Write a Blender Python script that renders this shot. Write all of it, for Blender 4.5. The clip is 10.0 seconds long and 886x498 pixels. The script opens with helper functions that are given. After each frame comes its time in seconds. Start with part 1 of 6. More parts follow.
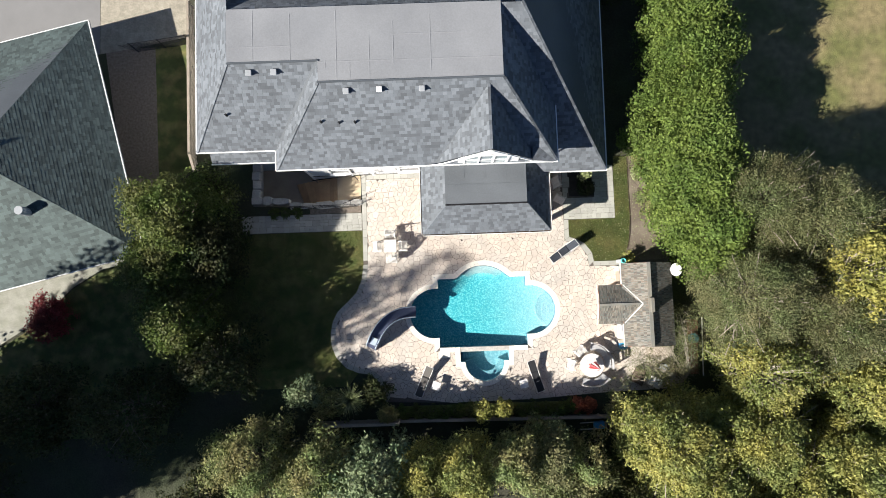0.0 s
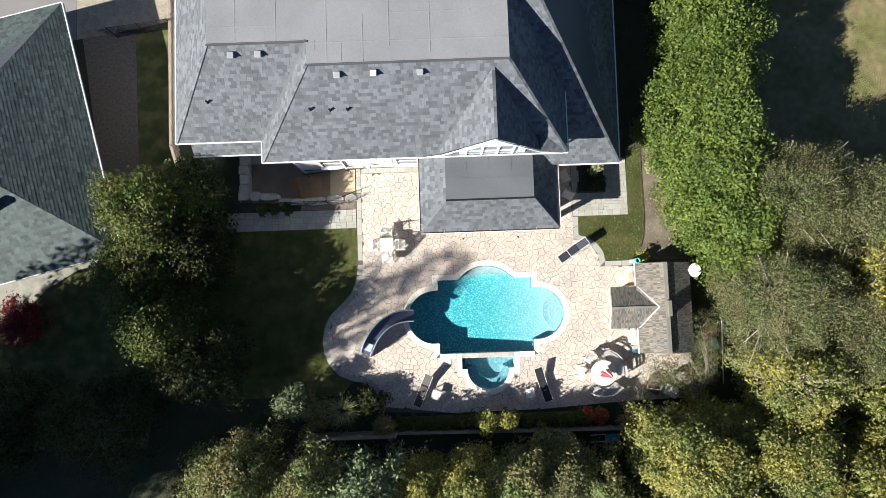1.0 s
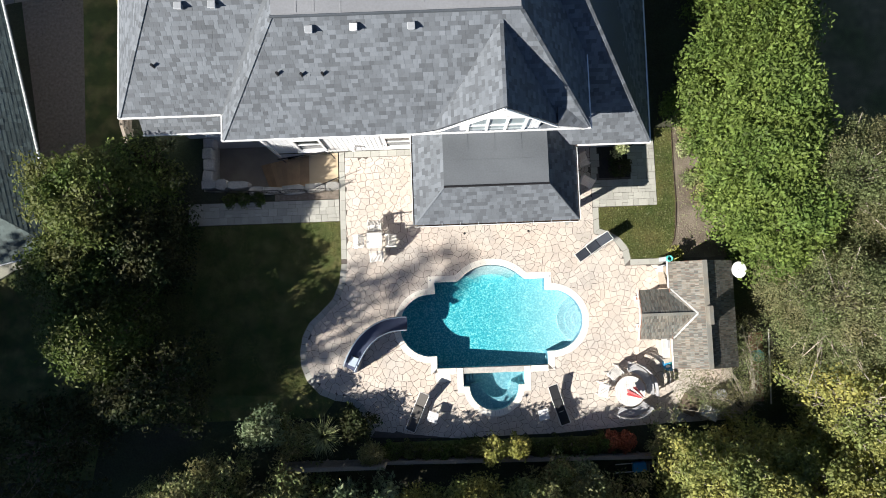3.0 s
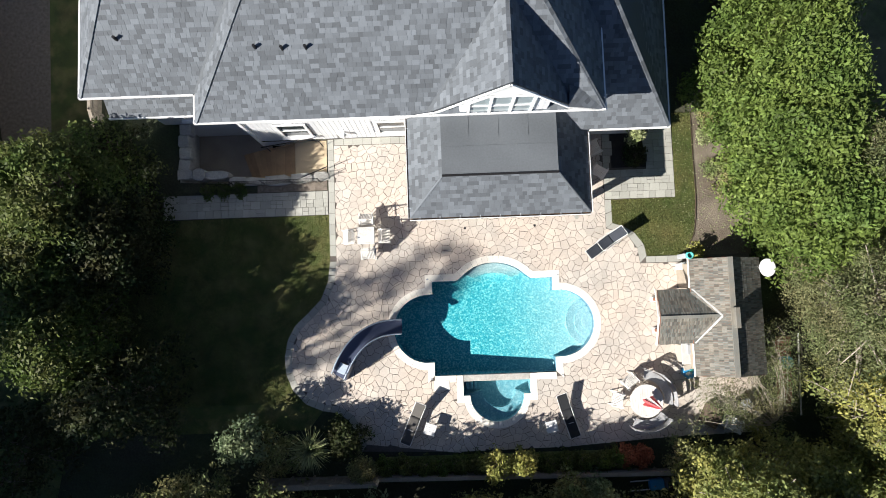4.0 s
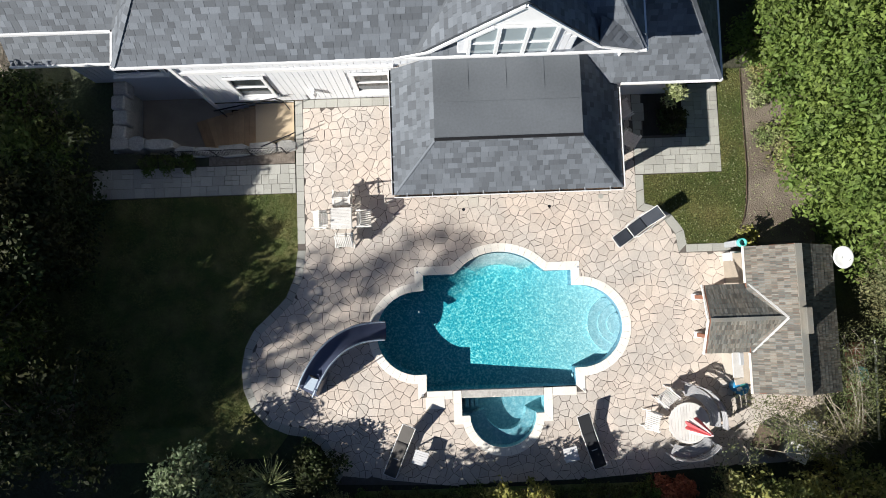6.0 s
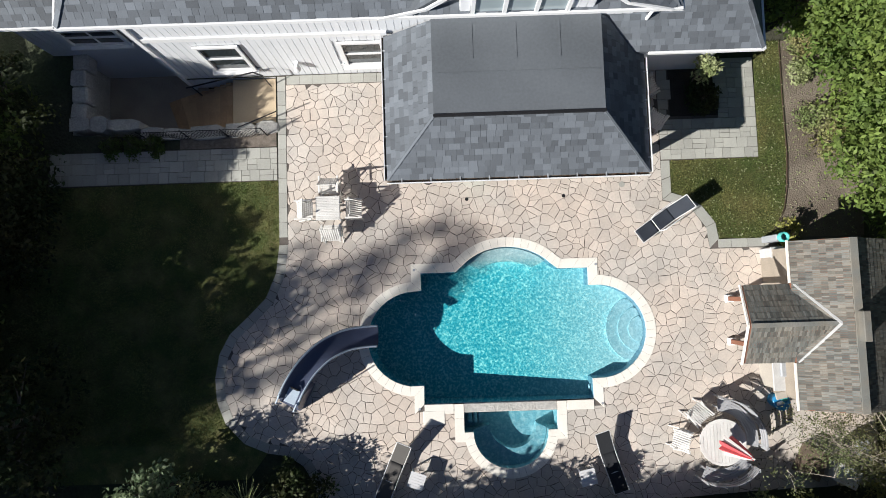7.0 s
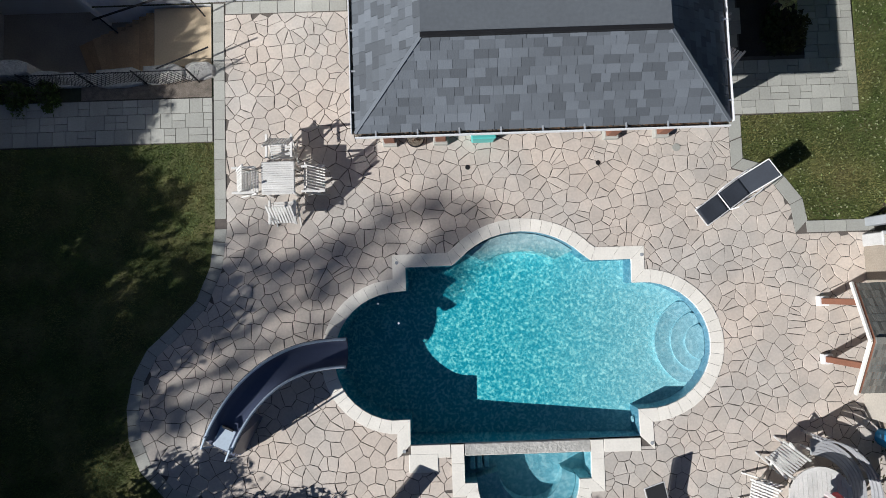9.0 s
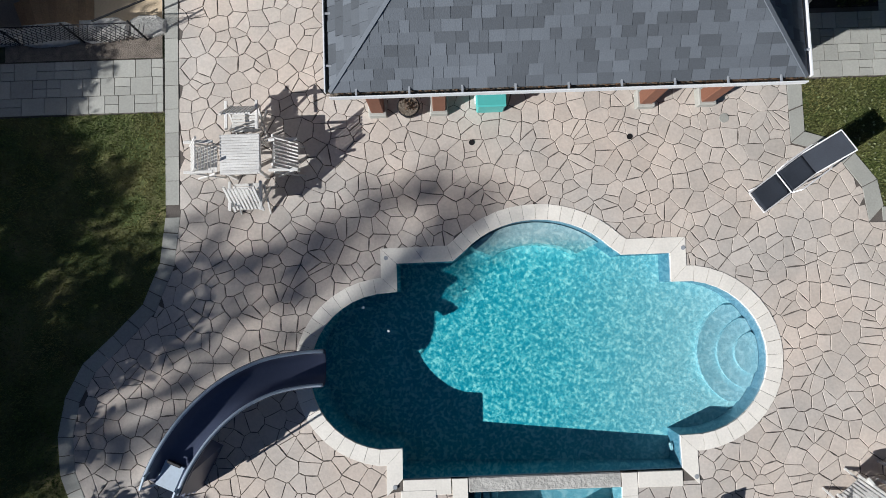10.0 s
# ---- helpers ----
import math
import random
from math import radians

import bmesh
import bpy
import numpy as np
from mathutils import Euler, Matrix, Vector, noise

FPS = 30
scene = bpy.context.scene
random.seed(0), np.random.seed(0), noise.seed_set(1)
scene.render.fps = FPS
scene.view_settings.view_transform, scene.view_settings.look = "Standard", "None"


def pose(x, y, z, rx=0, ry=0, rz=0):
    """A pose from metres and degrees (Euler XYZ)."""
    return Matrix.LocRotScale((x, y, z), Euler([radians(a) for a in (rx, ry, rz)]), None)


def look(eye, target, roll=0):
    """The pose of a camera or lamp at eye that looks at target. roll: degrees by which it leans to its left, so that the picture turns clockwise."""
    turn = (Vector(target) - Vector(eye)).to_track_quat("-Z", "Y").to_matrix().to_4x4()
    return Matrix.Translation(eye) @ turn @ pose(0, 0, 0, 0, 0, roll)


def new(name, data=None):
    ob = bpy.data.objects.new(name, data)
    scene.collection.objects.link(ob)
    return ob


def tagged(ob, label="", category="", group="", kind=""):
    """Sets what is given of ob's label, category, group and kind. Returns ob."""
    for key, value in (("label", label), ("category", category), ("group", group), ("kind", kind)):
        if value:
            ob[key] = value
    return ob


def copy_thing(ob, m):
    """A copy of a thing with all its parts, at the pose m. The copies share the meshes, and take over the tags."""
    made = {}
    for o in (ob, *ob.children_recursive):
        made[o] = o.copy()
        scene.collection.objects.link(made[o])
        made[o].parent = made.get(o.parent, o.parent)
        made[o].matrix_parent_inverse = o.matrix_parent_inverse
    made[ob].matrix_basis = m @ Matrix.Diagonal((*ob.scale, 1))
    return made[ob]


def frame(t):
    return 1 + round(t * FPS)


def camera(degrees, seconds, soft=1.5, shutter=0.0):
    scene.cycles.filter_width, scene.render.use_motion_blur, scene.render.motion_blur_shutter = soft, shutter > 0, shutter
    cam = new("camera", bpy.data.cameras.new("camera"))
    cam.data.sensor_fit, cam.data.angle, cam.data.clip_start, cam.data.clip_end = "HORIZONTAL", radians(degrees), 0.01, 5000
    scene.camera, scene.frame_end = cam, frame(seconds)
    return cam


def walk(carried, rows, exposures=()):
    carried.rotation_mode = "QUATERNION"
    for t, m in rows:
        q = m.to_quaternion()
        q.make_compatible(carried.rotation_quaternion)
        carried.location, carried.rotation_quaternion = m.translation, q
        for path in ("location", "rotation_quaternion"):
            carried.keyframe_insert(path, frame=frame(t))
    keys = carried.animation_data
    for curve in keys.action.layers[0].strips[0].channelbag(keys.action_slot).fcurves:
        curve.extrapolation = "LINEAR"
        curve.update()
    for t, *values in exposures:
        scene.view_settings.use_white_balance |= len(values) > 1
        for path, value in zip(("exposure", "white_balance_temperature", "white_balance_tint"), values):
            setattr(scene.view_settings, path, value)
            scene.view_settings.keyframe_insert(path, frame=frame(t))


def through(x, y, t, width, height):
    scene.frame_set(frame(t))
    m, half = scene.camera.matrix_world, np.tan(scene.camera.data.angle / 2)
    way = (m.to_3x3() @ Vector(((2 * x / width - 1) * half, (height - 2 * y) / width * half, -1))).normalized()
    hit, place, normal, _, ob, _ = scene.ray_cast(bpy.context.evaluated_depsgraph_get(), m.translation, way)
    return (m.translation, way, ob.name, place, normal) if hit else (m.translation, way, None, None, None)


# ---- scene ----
cam = camera(72.0, 10.0, 0.9)
PATH = [
    (0.0, 0.013, -1.446, 35.324, 4.12, 0.05, -1.97),
    (0.5, 0.034, -1.371, 34.129, 4.12, 0.14, -1.98),
    (1.0, 0.058, -1.313, 32.932, 4.09, 0.16, -1.98),
    (1.5, 0.084, -1.270, 31.734, 4.13, 0.05, -2.05),
    (2.0, 0.112, -1.239, 30.534, 4.24, 0.14, -2.06),
    (2.5, 0.142, -1.219, 29.332, 4.23, 0.21, -2.06),
    (4.0, 0.239, -1.202, 25.723, 4.25, 0.21, -2.06),
    (4.5, 0.272, -1.206, 24.518, 3.94, 0.21, -2.05),
    (5.0, 0.305, -1.211, 23.314, 3.88, 0.08, -2.08),
    (5.5, 0.338, -1.216, 22.109, 3.92, -0.04, -2.12),
    (7.0, 0.428, -1.225, 18.496, 3.98, 0.22, -1.89),
    (7.5, 0.454, -1.222, 17.293, 3.91, 0.12, -1.95),
    (8.0, 0.478, -1.215, 16.091, 3.89, 0.04, -1.94),
    (8.5, 0.498, -1.203, 14.890, 3.88, -0.04, -1.94),
    (9.0, 0.516, -1.187, 13.690, 3.83, -0.01, -1.95),
    (9.5, 0.530, -1.165, 12.491, 3.84, 0.06, -1.93),
    (10.0, 0.539, -1.138, 11.295, 3.65, 0.01, -2.00),
]
walk(cam, [(t, pose(*row)) for t, *row in PATH], [(0.0, 1.18, 6500, 10), (4.0, 1.05, 6400, 10), (7.0, 0.63, 6200, 10), (10.0, 0.23, 5900, 10)])

# ---- light ----
SUN = Vector((-1.44, -0.71, 1.0))
world = bpy.data.worlds.new("sky")
scene.world = world
world.use_nodes = True
wn = world.node_tree.nodes
sky = wn.new("ShaderNodeTexSky")
sky.sky_type = "NISHITA"
sky.sun_disc = False
sky.sun_elevation = radians(32)
sky.sun_rotation = radians(244)
sky.altitude, sky.air_density, sky.dust_density, sky.ozone_density = 1500, 0.6, 0.2, 2.0
world.node_tree.links.new(sky.outputs[0], wn["Background"].inputs[0])
wn["Background"].inputs[1].default_value = 0.051
sun_data = bpy.data.lights.new("sun", "SUN")
sun_data.energy, sun_data.angle, sun_data.color = 5.0, radians(0.6), (1.0, 0.94, 0.855)
sun = new("sun", sun_data)
sun.matrix_world = look(SUN * 60, (0, 0, 0))


# ---- materials ----
def material(name, colour, rough=0.8, metal=0.0, vary=0.25, scale=3.0, fine=40.0, bump=0.3, island=0.0, objects=0.0, depth=0.01, second=None, mix_scale=0.8, mix_at=0.5):
    """A surface with variation at two scales, relief, and a shift of tone from piece to piece."""
    m = bpy.data.materials.new(name)
    m.use_nodes = True
    n, l = m.node_tree.nodes, m.node_tree.links
    b = n["Principled BSDF"]
    b.inputs["Roughness"].default_value, b.inputs["Metallic"].default_value = rough, metal
    tc = n.new("ShaderNodeTexCoord")
    geo = n.new("ShaderNodeNewGeometry")
    pos = geo.outputs["Position"]
    big, small = n.new("ShaderNodeTexNoise"), n.new("ShaderNodeTexNoise")
    for node, sc, det in ((big, scale, 4.0), (small, fine, 3.0)):
        node.inputs["Scale"].default_value, node.inputs["Detail"].default_value = sc, det
        l.new(pos, node.inputs["Vector"])
    base = n.new("ShaderNodeMix")
    base.data_type = "RGBA"
    base.inputs[6].default_value = (*colour, 1)
    base.inputs[7].default_value = (*(second or colour), 1)
    patch = n.new("ShaderNodeTexNoise")
    patch.inputs["Scale"].default_value = mix_scale
    patch.inputs["Detail"].default_value = 5.0
    l.new(pos, patch.inputs["Vector"])
    ramp = n.new("ShaderNodeMapRange")
    ramp.inputs[1].default_value, ramp.inputs[2].default_value = mix_at - 0.12, mix_at + 0.12
    l.new(patch.outputs[0], ramp.inputs[0])
    l.new(ramp.outputs[0], base.inputs[0])
    add = n.new("ShaderNodeMath")
    add.operation = "ADD"
    l.new(big.outputs[0], add.inputs[0])
    l.new(small.outputs[0], add.inputs[1])
    val = n.new("ShaderNodeMapRange")
    val.inputs[1].default_value, val.inputs[2].default_value = 0.6, 1.4
    val.inputs[3].default_value, val.inputs[4].default_value = 1 - vary, 1 + vary
    val.clamp = False
    l.new(add.outputs[0], val.inputs[0])
    value = val.outputs[0]
    for amount, source in ((island, geo.outputs["Random Per Island"]), (objects, None)):
        if amount:
            if source is None:
                source = n.new("ShaderNodeObjectInfo").outputs["Random"]
            r = n.new("ShaderNodeMapRange")
            r.inputs[3].default_value, r.inputs[4].default_value = 1 - amount, 1 + amount
            l.new(source, r.inputs[0])
            mu = n.new("ShaderNodeMath")
            mu.operation = "MULTIPLY"
            l.new(value, mu.inputs[0])
            l.new(r.outputs[0], mu.inputs[1])
            value = mu.outputs[0]
    hsv = n.new("ShaderNodeHueSaturation")
    l.new(value, hsv.inputs["Value"])
    l.new(base.outputs[2], hsv.inputs["Color"])
    l.new(hsv.outputs[0], b.inputs["Base Color"])
    if bump:
        bp = n.new("ShaderNodeBump")
        bp.inputs["Strength"].default_value, bp.inputs["Distance"].default_value = bump, depth
        l.new(small.outputs[0], bp.inputs["Height"])
        l.new(bp.outputs[0], b.inputs["Normal"])
    return m


def leaf_material(name, colour, second, through=0.42):
    """Leaves: tone by leaf, some light let through."""
    m = material(name, colour, 0.6, vary=0.2, scale=1.2, fine=9.0, bump=0.0, island=0.45, second=second, mix_scale=0.7)
    n, l = m.node_tree.nodes, m.node_tree.links
    b, out = n["Principled BSDF"], n["Material Output"]
    b.inputs["Specular IOR Level"].default_value = 0.25
    tr, mx = n.new("ShaderNodeBsdfTranslucent"), n.new("ShaderNodeMixShader")
    mx.inputs[0].default_value = through
    l.new(b.inputs["Base Color"].links[0].from_socket, tr.inputs[0])
    l.new(b.outputs[0], mx.inputs[1])
    l.new(tr.outputs[0], mx.inputs[2])
    l.new(mx.outputs[0], out.inputs[0])
    return m


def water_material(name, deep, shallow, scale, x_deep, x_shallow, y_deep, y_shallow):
    """Rippled water over a sloping floor: (clear, dull) tints for the deep and the shallow end, graded by x and y in
    place of depth; noise in the tint stands in for light gathered by ripples, and the surface mirrors the sky.
    """
    m = bpy.data.materials.new(name)
    m.use_nodes = True
    n, l = m.node_tree.nodes, m.node_tree.links
    n.remove(n["Principled BSDF"])
    geo = n.new("ShaderNodeNewGeometry")

    def noise(size, detail, vector):
        node = n.new("ShaderNodeTexNoise")
        node.inputs["Scale"].default_value, node.inputs["Detail"].default_value = size, detail
        l.new(vector, node.inputs["Vector"])
        return node

    def ranged(socket, a, b, c=0.0, d=1.0):
        node = n.new("ShaderNodeMapRange")
        for i, value in enumerate((a, b, c, d)):
            node.inputs[i + 1].default_value = value
        l.new(socket, node.inputs[0])
        return node.outputs[0]

    def maths(kind, a, b):
        node = n.new("ShaderNodeMath")
        node.operation, node.use_clamp = kind, True
        for i, v in enumerate((a, b)):
            if isinstance(v, float):
                node.inputs[i].default_value = v
            else:
                l.new(v, node.inputs[i])
        return node.outputs[0]

    def blend(f, a, b):
        node = n.new("ShaderNodeMix")
        node.data_type = "RGBA"
        l.new(f, node.inputs[0])
        for i, v in ((6, a), (7, b)):
            if isinstance(v, tuple):
                node.inputs[i].default_value = (*v, 1)
            else:
                l.new(v, node.inputs[i])
        return node.outputs[2]

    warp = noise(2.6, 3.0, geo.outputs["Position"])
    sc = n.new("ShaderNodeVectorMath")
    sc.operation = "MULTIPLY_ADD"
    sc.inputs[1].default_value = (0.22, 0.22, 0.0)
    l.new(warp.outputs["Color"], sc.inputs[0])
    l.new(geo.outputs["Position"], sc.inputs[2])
    # Ripple light painted into the tint as noise flecks.
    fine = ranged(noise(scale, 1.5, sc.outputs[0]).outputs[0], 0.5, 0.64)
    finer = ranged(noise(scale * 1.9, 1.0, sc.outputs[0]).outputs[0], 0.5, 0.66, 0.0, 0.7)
    light_flecks = maths("ADD", fine, maths("MULTIPLY", finer, 0.8))
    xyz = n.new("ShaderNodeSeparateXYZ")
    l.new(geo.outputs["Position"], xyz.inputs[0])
    # Absorption by depth, painted as a tint along x and y.
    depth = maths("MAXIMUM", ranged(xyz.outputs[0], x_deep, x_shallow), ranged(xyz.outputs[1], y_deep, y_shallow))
    col = blend(light_flecks, blend(depth, deep[1], shallow[1]), blend(depth, deep[0], shallow[0]))
    tr, gl, mix = n.new("ShaderNodeBsdfTransparent"), n.new("ShaderNodeBsdfGlossy"), n.new("ShaderNodeMixShader")
    gl.inputs["Roughness"].default_value = 0.04
    l.new(col, tr.inputs[0])
    bp = n.new("ShaderNodeBump")
    bp.inputs["Strength"].default_value, bp.inputs["Distance"].default_value = 0.4, 0.03
    l.new(noise(5.0, 2.0, geo.outputs["Position"]).outputs[0], bp.inputs["Height"])
    l.new(bp.outputs[0], gl.inputs["Normal"])
    fr = n.new("ShaderNodeFresnel")
    fr.inputs[0].default_value = 1.33
    l.new(fr.outputs[0], mix.inputs[0])
    l.new(tr.outputs[0], mix.inputs[1])
    l.new(gl.outputs[0], mix.inputs[2])
    l.new(mix.outputs[0], n["Material Output"].inputs[0])
    return m


def glass_material(name, tint=(0.03, 0.04, 0.045)):
    m = bpy.data.materials.new(name)
    m.use_nodes = True
    b = m.node_tree.nodes["Principled BSDF"]
    b.inputs["Base Color"].default_value = (*tint, 1)
    b.inputs["Roughness"].default_value = 0.05
    return m


M_SHINGLE = material("slate_grey_shingle", (0.112, 0.126, 0.143), 0.85, vary=0.18, scale=0.6, fine=60, island=0.34, bump=0.4)
M_SHINGLE_PIECE = material("slate_grey_shingle_piece", (0.112, 0.126, 0.143), 0.85, vary=0.18, scale=0.6, fine=60, objects=0.3, bump=0.4)
M_SHINGLE_N = material("blue_grey_shingle", (0.072, 0.098, 0.096), 0.85, vary=0.2, scale=0.8, fine=50, island=0.35, bump=0.4)
M_CEDAR = material("weathered_cedar_shingle", (0.165, 0.153, 0.128), 0.9, vary=0.3, scale=1.5, fine=45, island=0.42, bump=0.5, second=(0.14, 0.143, 0.13), mix_scale=2.0)
M_MEMBRANE = material("roof_membrane", (0.23, 0.24, 0.255), 0.8, vary=0.12, scale=0.5, fine=14, bump=0.15, second=(0.2, 0.21, 0.225), mix_scale=0.35)
M_MEMBRANE_D = material("dark_roof_membrane", (0.078, 0.09, 0.104), 0.75, vary=0.14, scale=0.6, fine=14, bump=0.15, second=(0.068, 0.08, 0.093), mix_scale=0.5)
M_MEMBRANE_P = material("pavilion_roof_membrane", (0.115, 0.128, 0.142), 0.75, vary=0.14, scale=0.6, fine=14, bump=0.15, second=(0.1, 0.112, 0.125), mix_scale=0.5)
M_WHITE = material("white_painted_wood", (0.78, 0.79, 0.79), 0.5, vary=0.05, scale=1.0, fine=25, bump=0.05)
M_SIDING = material("white_siding", (0.72, 0.74, 0.76), 0.55, vary=0.05, scale=0.8, fine=30, bump=0.06, objects=0.02)
M_GLASS = glass_material("window_glass")
# Pale base colour stands in for reflections in the gable panes.
M_GLASS_G = glass_material("pale_reflection_glass", (0.3, 0.36, 0.38))
M_STONE = material("pale_flagstone", (0.585, 0.507, 0.437), 0.85, vary=0.16, scale=1.1, fine=22, bump=0.35, objects=0.09, second=(0.5, 0.46, 0.415), mix_scale=0.5)
M_STONE_R = material("pale_flagstone_rest", (0.585, 0.507, 0.437), 0.85, vary=0.16, scale=1.1, fine=22, bump=0.35, island=0.09, second=(0.5, 0.46, 0.415), mix_scale=0.5)
M_JOINT = material("dark_joint_sand", (0.115, 0.1, 0.088), 0.95, vary=0.3, scale=5, fine=80, bump=0.5)
M_PAVER = material("grey_paver", (0.37, 0.37, 0.335), 0.85, vary=0.15, scale=1.3, fine=28, bump=0.3, objects=0.12)
M_NPATIO = material("mossy_grey_patio", (0.3, 0.3, 0.26), 0.85, vary=0.3, scale=2.2, fine=20, bump=0.4, second=(0.24, 0.245, 0.2), mix_scale=1.5)
M_COPING = material("white_limestone_coping", (0.8, 0.765, 0.69), 0.75, vary=0.1, scale=2, fine=25, bump=0.2, objects=0.05)
M_GRASS = material("lawn", (0.07, 0.095, 0.024), 0.9, vary=0.45, scale=1.6, fine=30, bump=0.8, depth=0.03, second=(0.17, 0.155, 0.06), mix_scale=1.3, mix_at=0.56)
M_GRASS_S = material("strip_grass", (0.13, 0.18, 0.045), 0.9, vary=0.4, scale=2.5, fine=30, bump=0.8, depth=0.03, second=(0.17, 0.19, 0.06), mix_scale=1.6)
M_ROUGH = material("rough_grass", (0.13, 0.135, 0.045), 0.95, vary=0.5, scale=2.2, fine=24, bump=0.9, depth=0.05, second=(0.21, 0.175, 0.085), mix_scale=0.45)
M_BLADE = leaf_material("grass_blade", (0.085, 0.12, 0.03), (0.19, 0.18, 0.065), 0.3)
M_SOIL = material("brown_soil", (0.13, 0.105, 0.08), 0.95, vary=0.35, scale=1.5, fine=25, bump=0.9, depth=0.04, second=(0.19, 0.16, 0.125), mix_scale=0.8)
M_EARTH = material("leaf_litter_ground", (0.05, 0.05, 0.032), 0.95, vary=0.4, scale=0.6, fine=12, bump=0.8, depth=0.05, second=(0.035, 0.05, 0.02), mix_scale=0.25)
M_MULCH = material("dark_mulch", (0.035, 0.03, 0.025), 0.95, vary=0.4, scale=3, fine=35, bump=0.9, depth=0.03)
M_GRAVEL = material("gravel", (0.2, 0.17, 0.14), 0.95, vary=0.5, scale=8, fine=60, bump=1.0, depth=0.03)
M_PLASTER = material("aqua_pool_plaster", (0.48, 0.67, 0.68), 0.6, vary=0.07, scale=2, fine=30, bump=0.1)
M_PLASTER_M = material("shallow_pool_plaster", (0.48, 0.64, 0.67), 0.6, vary=0.07, scale=2, fine=30, bump=0.1)
M_PLASTER_S = material("pale_pool_plaster", (0.34, 0.5, 0.53), 0.6, vary=0.07, scale=2, fine=30, bump=0.1)
M_TILE = material("grey_blue_pool_tile", (0.2, 0.32, 0.4), 0.5, vary=0.1, scale=2, fine=30, bump=0.05)
M_BENCH = material("pale_bench_plaster", (0.6, 0.64, 0.62), 0.6, vary=0.05, scale=2, fine=30, bump=0.05)
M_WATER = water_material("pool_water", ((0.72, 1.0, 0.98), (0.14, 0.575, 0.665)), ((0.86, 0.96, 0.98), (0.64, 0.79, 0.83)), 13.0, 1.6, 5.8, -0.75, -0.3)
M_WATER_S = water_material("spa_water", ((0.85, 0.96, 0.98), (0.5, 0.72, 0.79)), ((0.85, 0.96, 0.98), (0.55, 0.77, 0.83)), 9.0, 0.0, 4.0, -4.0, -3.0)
M_ROCK = material("retaining_rock", (0.46, 0.45, 0.42), 0.9, vary=0.3, scale=2.5, fine=18, bump=0.8, depth=0.03)
M_CONCRETE = material("concrete", (0.4, 0.37, 0.32), 0.9, vary=0.15, scale=1.5, fine=25, bump=0.3)
M_WELL = material("brown_concrete", (0.37, 0.33, 0.28), 0.9, vary=0.25, scale=1.5, fine=25, bump=0.3)
M_TAN = material("tan_concrete", (0.52, 0.42, 0.29), 0.9, vary=0.12, scale=1.5, fine=25, bump=0.3)
M_PLANK = material("brown_stained_plank", (0.5, 0.33, 0.185), 0.75, vary=0.25, scale=2, fine=30, bump=0.3, objects=0.2)
M_POST = material("red_brown_cedar_post", (0.2, 0.085, 0.05), 0.7, vary=0.2, scale=2, fine=30, bump=0.2)
M_FENCE = material("weathered_fence_wood", (0.3, 0.26, 0.21), 0.9, vary=0.25, scale=2, fine=30, bump=0.3, objects=0.12)
M_TEAK = material("silvered_teak", (0.66, 0.65, 0.62), 0.8, vary=0.18, scale=3, fine=40, bump=0.2, objects=0.08)
M_EDGE = material("rusty_edging", (0.06, 0.035, 0.025), 0.8, vary=0.3, scale=4, fine=40, bump=0.2)
M_BLACK = material("black_sling_fabric", (0.016, 0.018, 0.022), 0.9, vary=0.2, scale=3, fine=90, bump=0.15)
M_ALU = material("white_aluminium", (0.75, 0.75, 0.75), 0.35, 0.2, vary=0.05, scale=2, fine=20, bump=0.0)
M_IRON = material("black_iron", (0.02, 0.02, 0.022), 0.5, 0.4, vary=0.2, scale=3, fine=40, bump=0.1)
# Grey-blue plastic darkened to put the sunless chute inside into its colour.
M_SLIDE = material("shade_darkened_slide_plastic", (0.07, 0.085, 0.14), 0.45, vary=0.1, scale=1.5, fine=20, bump=0.05)
M_SLIDE_L = material("pale_slide_plastic", (0.42, 0.5, 0.58), 0.4, vary=0.1, scale=1.5, fine=20, bump=0.05)
M_TEAL = material("turquoise_plastic", (0.1, 0.46, 0.43), 0.45, vary=0.06, scale=2, fine=20, bump=0.05)
M_TUB = material("dark_teal_plastic", (0.06, 0.16, 0.17), 0.45, vary=0.1, scale=2, fine=20, bump=0.05)
M_BLUE = material("blue_plastic", (0.03, 0.25, 0.5), 0.4, vary=0.1, scale=2, fine=20, bump=0.05)
M_RED = material("faded_red_canvas", (0.55, 0.09, 0.1), 0.8, vary=0.15, scale=5, fine=40, bump=0.2)
M_CANVAS = material("white_canvas", (0.75, 0.7, 0.68), 0.8, vary=0.1, scale=5, fine=40, bump=0.2)
M_CUSHION = material("dark_blue_cushion", (0.024, 0.03, 0.042), 0.85, vary=0.2, scale=4, fine=50, bump=0.2)
M_TABLESTONE = material("grey_table_stone", (0.5, 0.5, 0.49), 0.6, vary=0.15, scale=6, fine=40, bump=0.1)
M_BARK = material("grey_brown_bark", (0.16, 0.13, 0.1), 0.95, vary=0.3, scale=3, fine=20, bump=0.8, depth=0.03)
M_BARK_L = material("pale_bark", (0.34, 0.3, 0.25), 0.95, vary=0.25, scale=3, fine=20, bump=0.6, depth=0.03)
M_BRICKTILE = material("red_brown_decking", (0.2, 0.09, 0.06), 0.8, vary=0.2, scale=2, fine=30, bump=0.3, objects=0.12)
M_GREY = material("grey_plastic", (0.33, 0.35, 0.37), 0.5, vary=0.12, scale=2, fine=20, bump=0.05)
M_DRIVE = material("tan_block_paving", (0.34, 0.31, 0.25), 0.9, vary=0.25, scale=1.2, fine=9, bump=0.5, depth=0.02, second=(0.27, 0.25, 0.2), mix_scale=3.0)
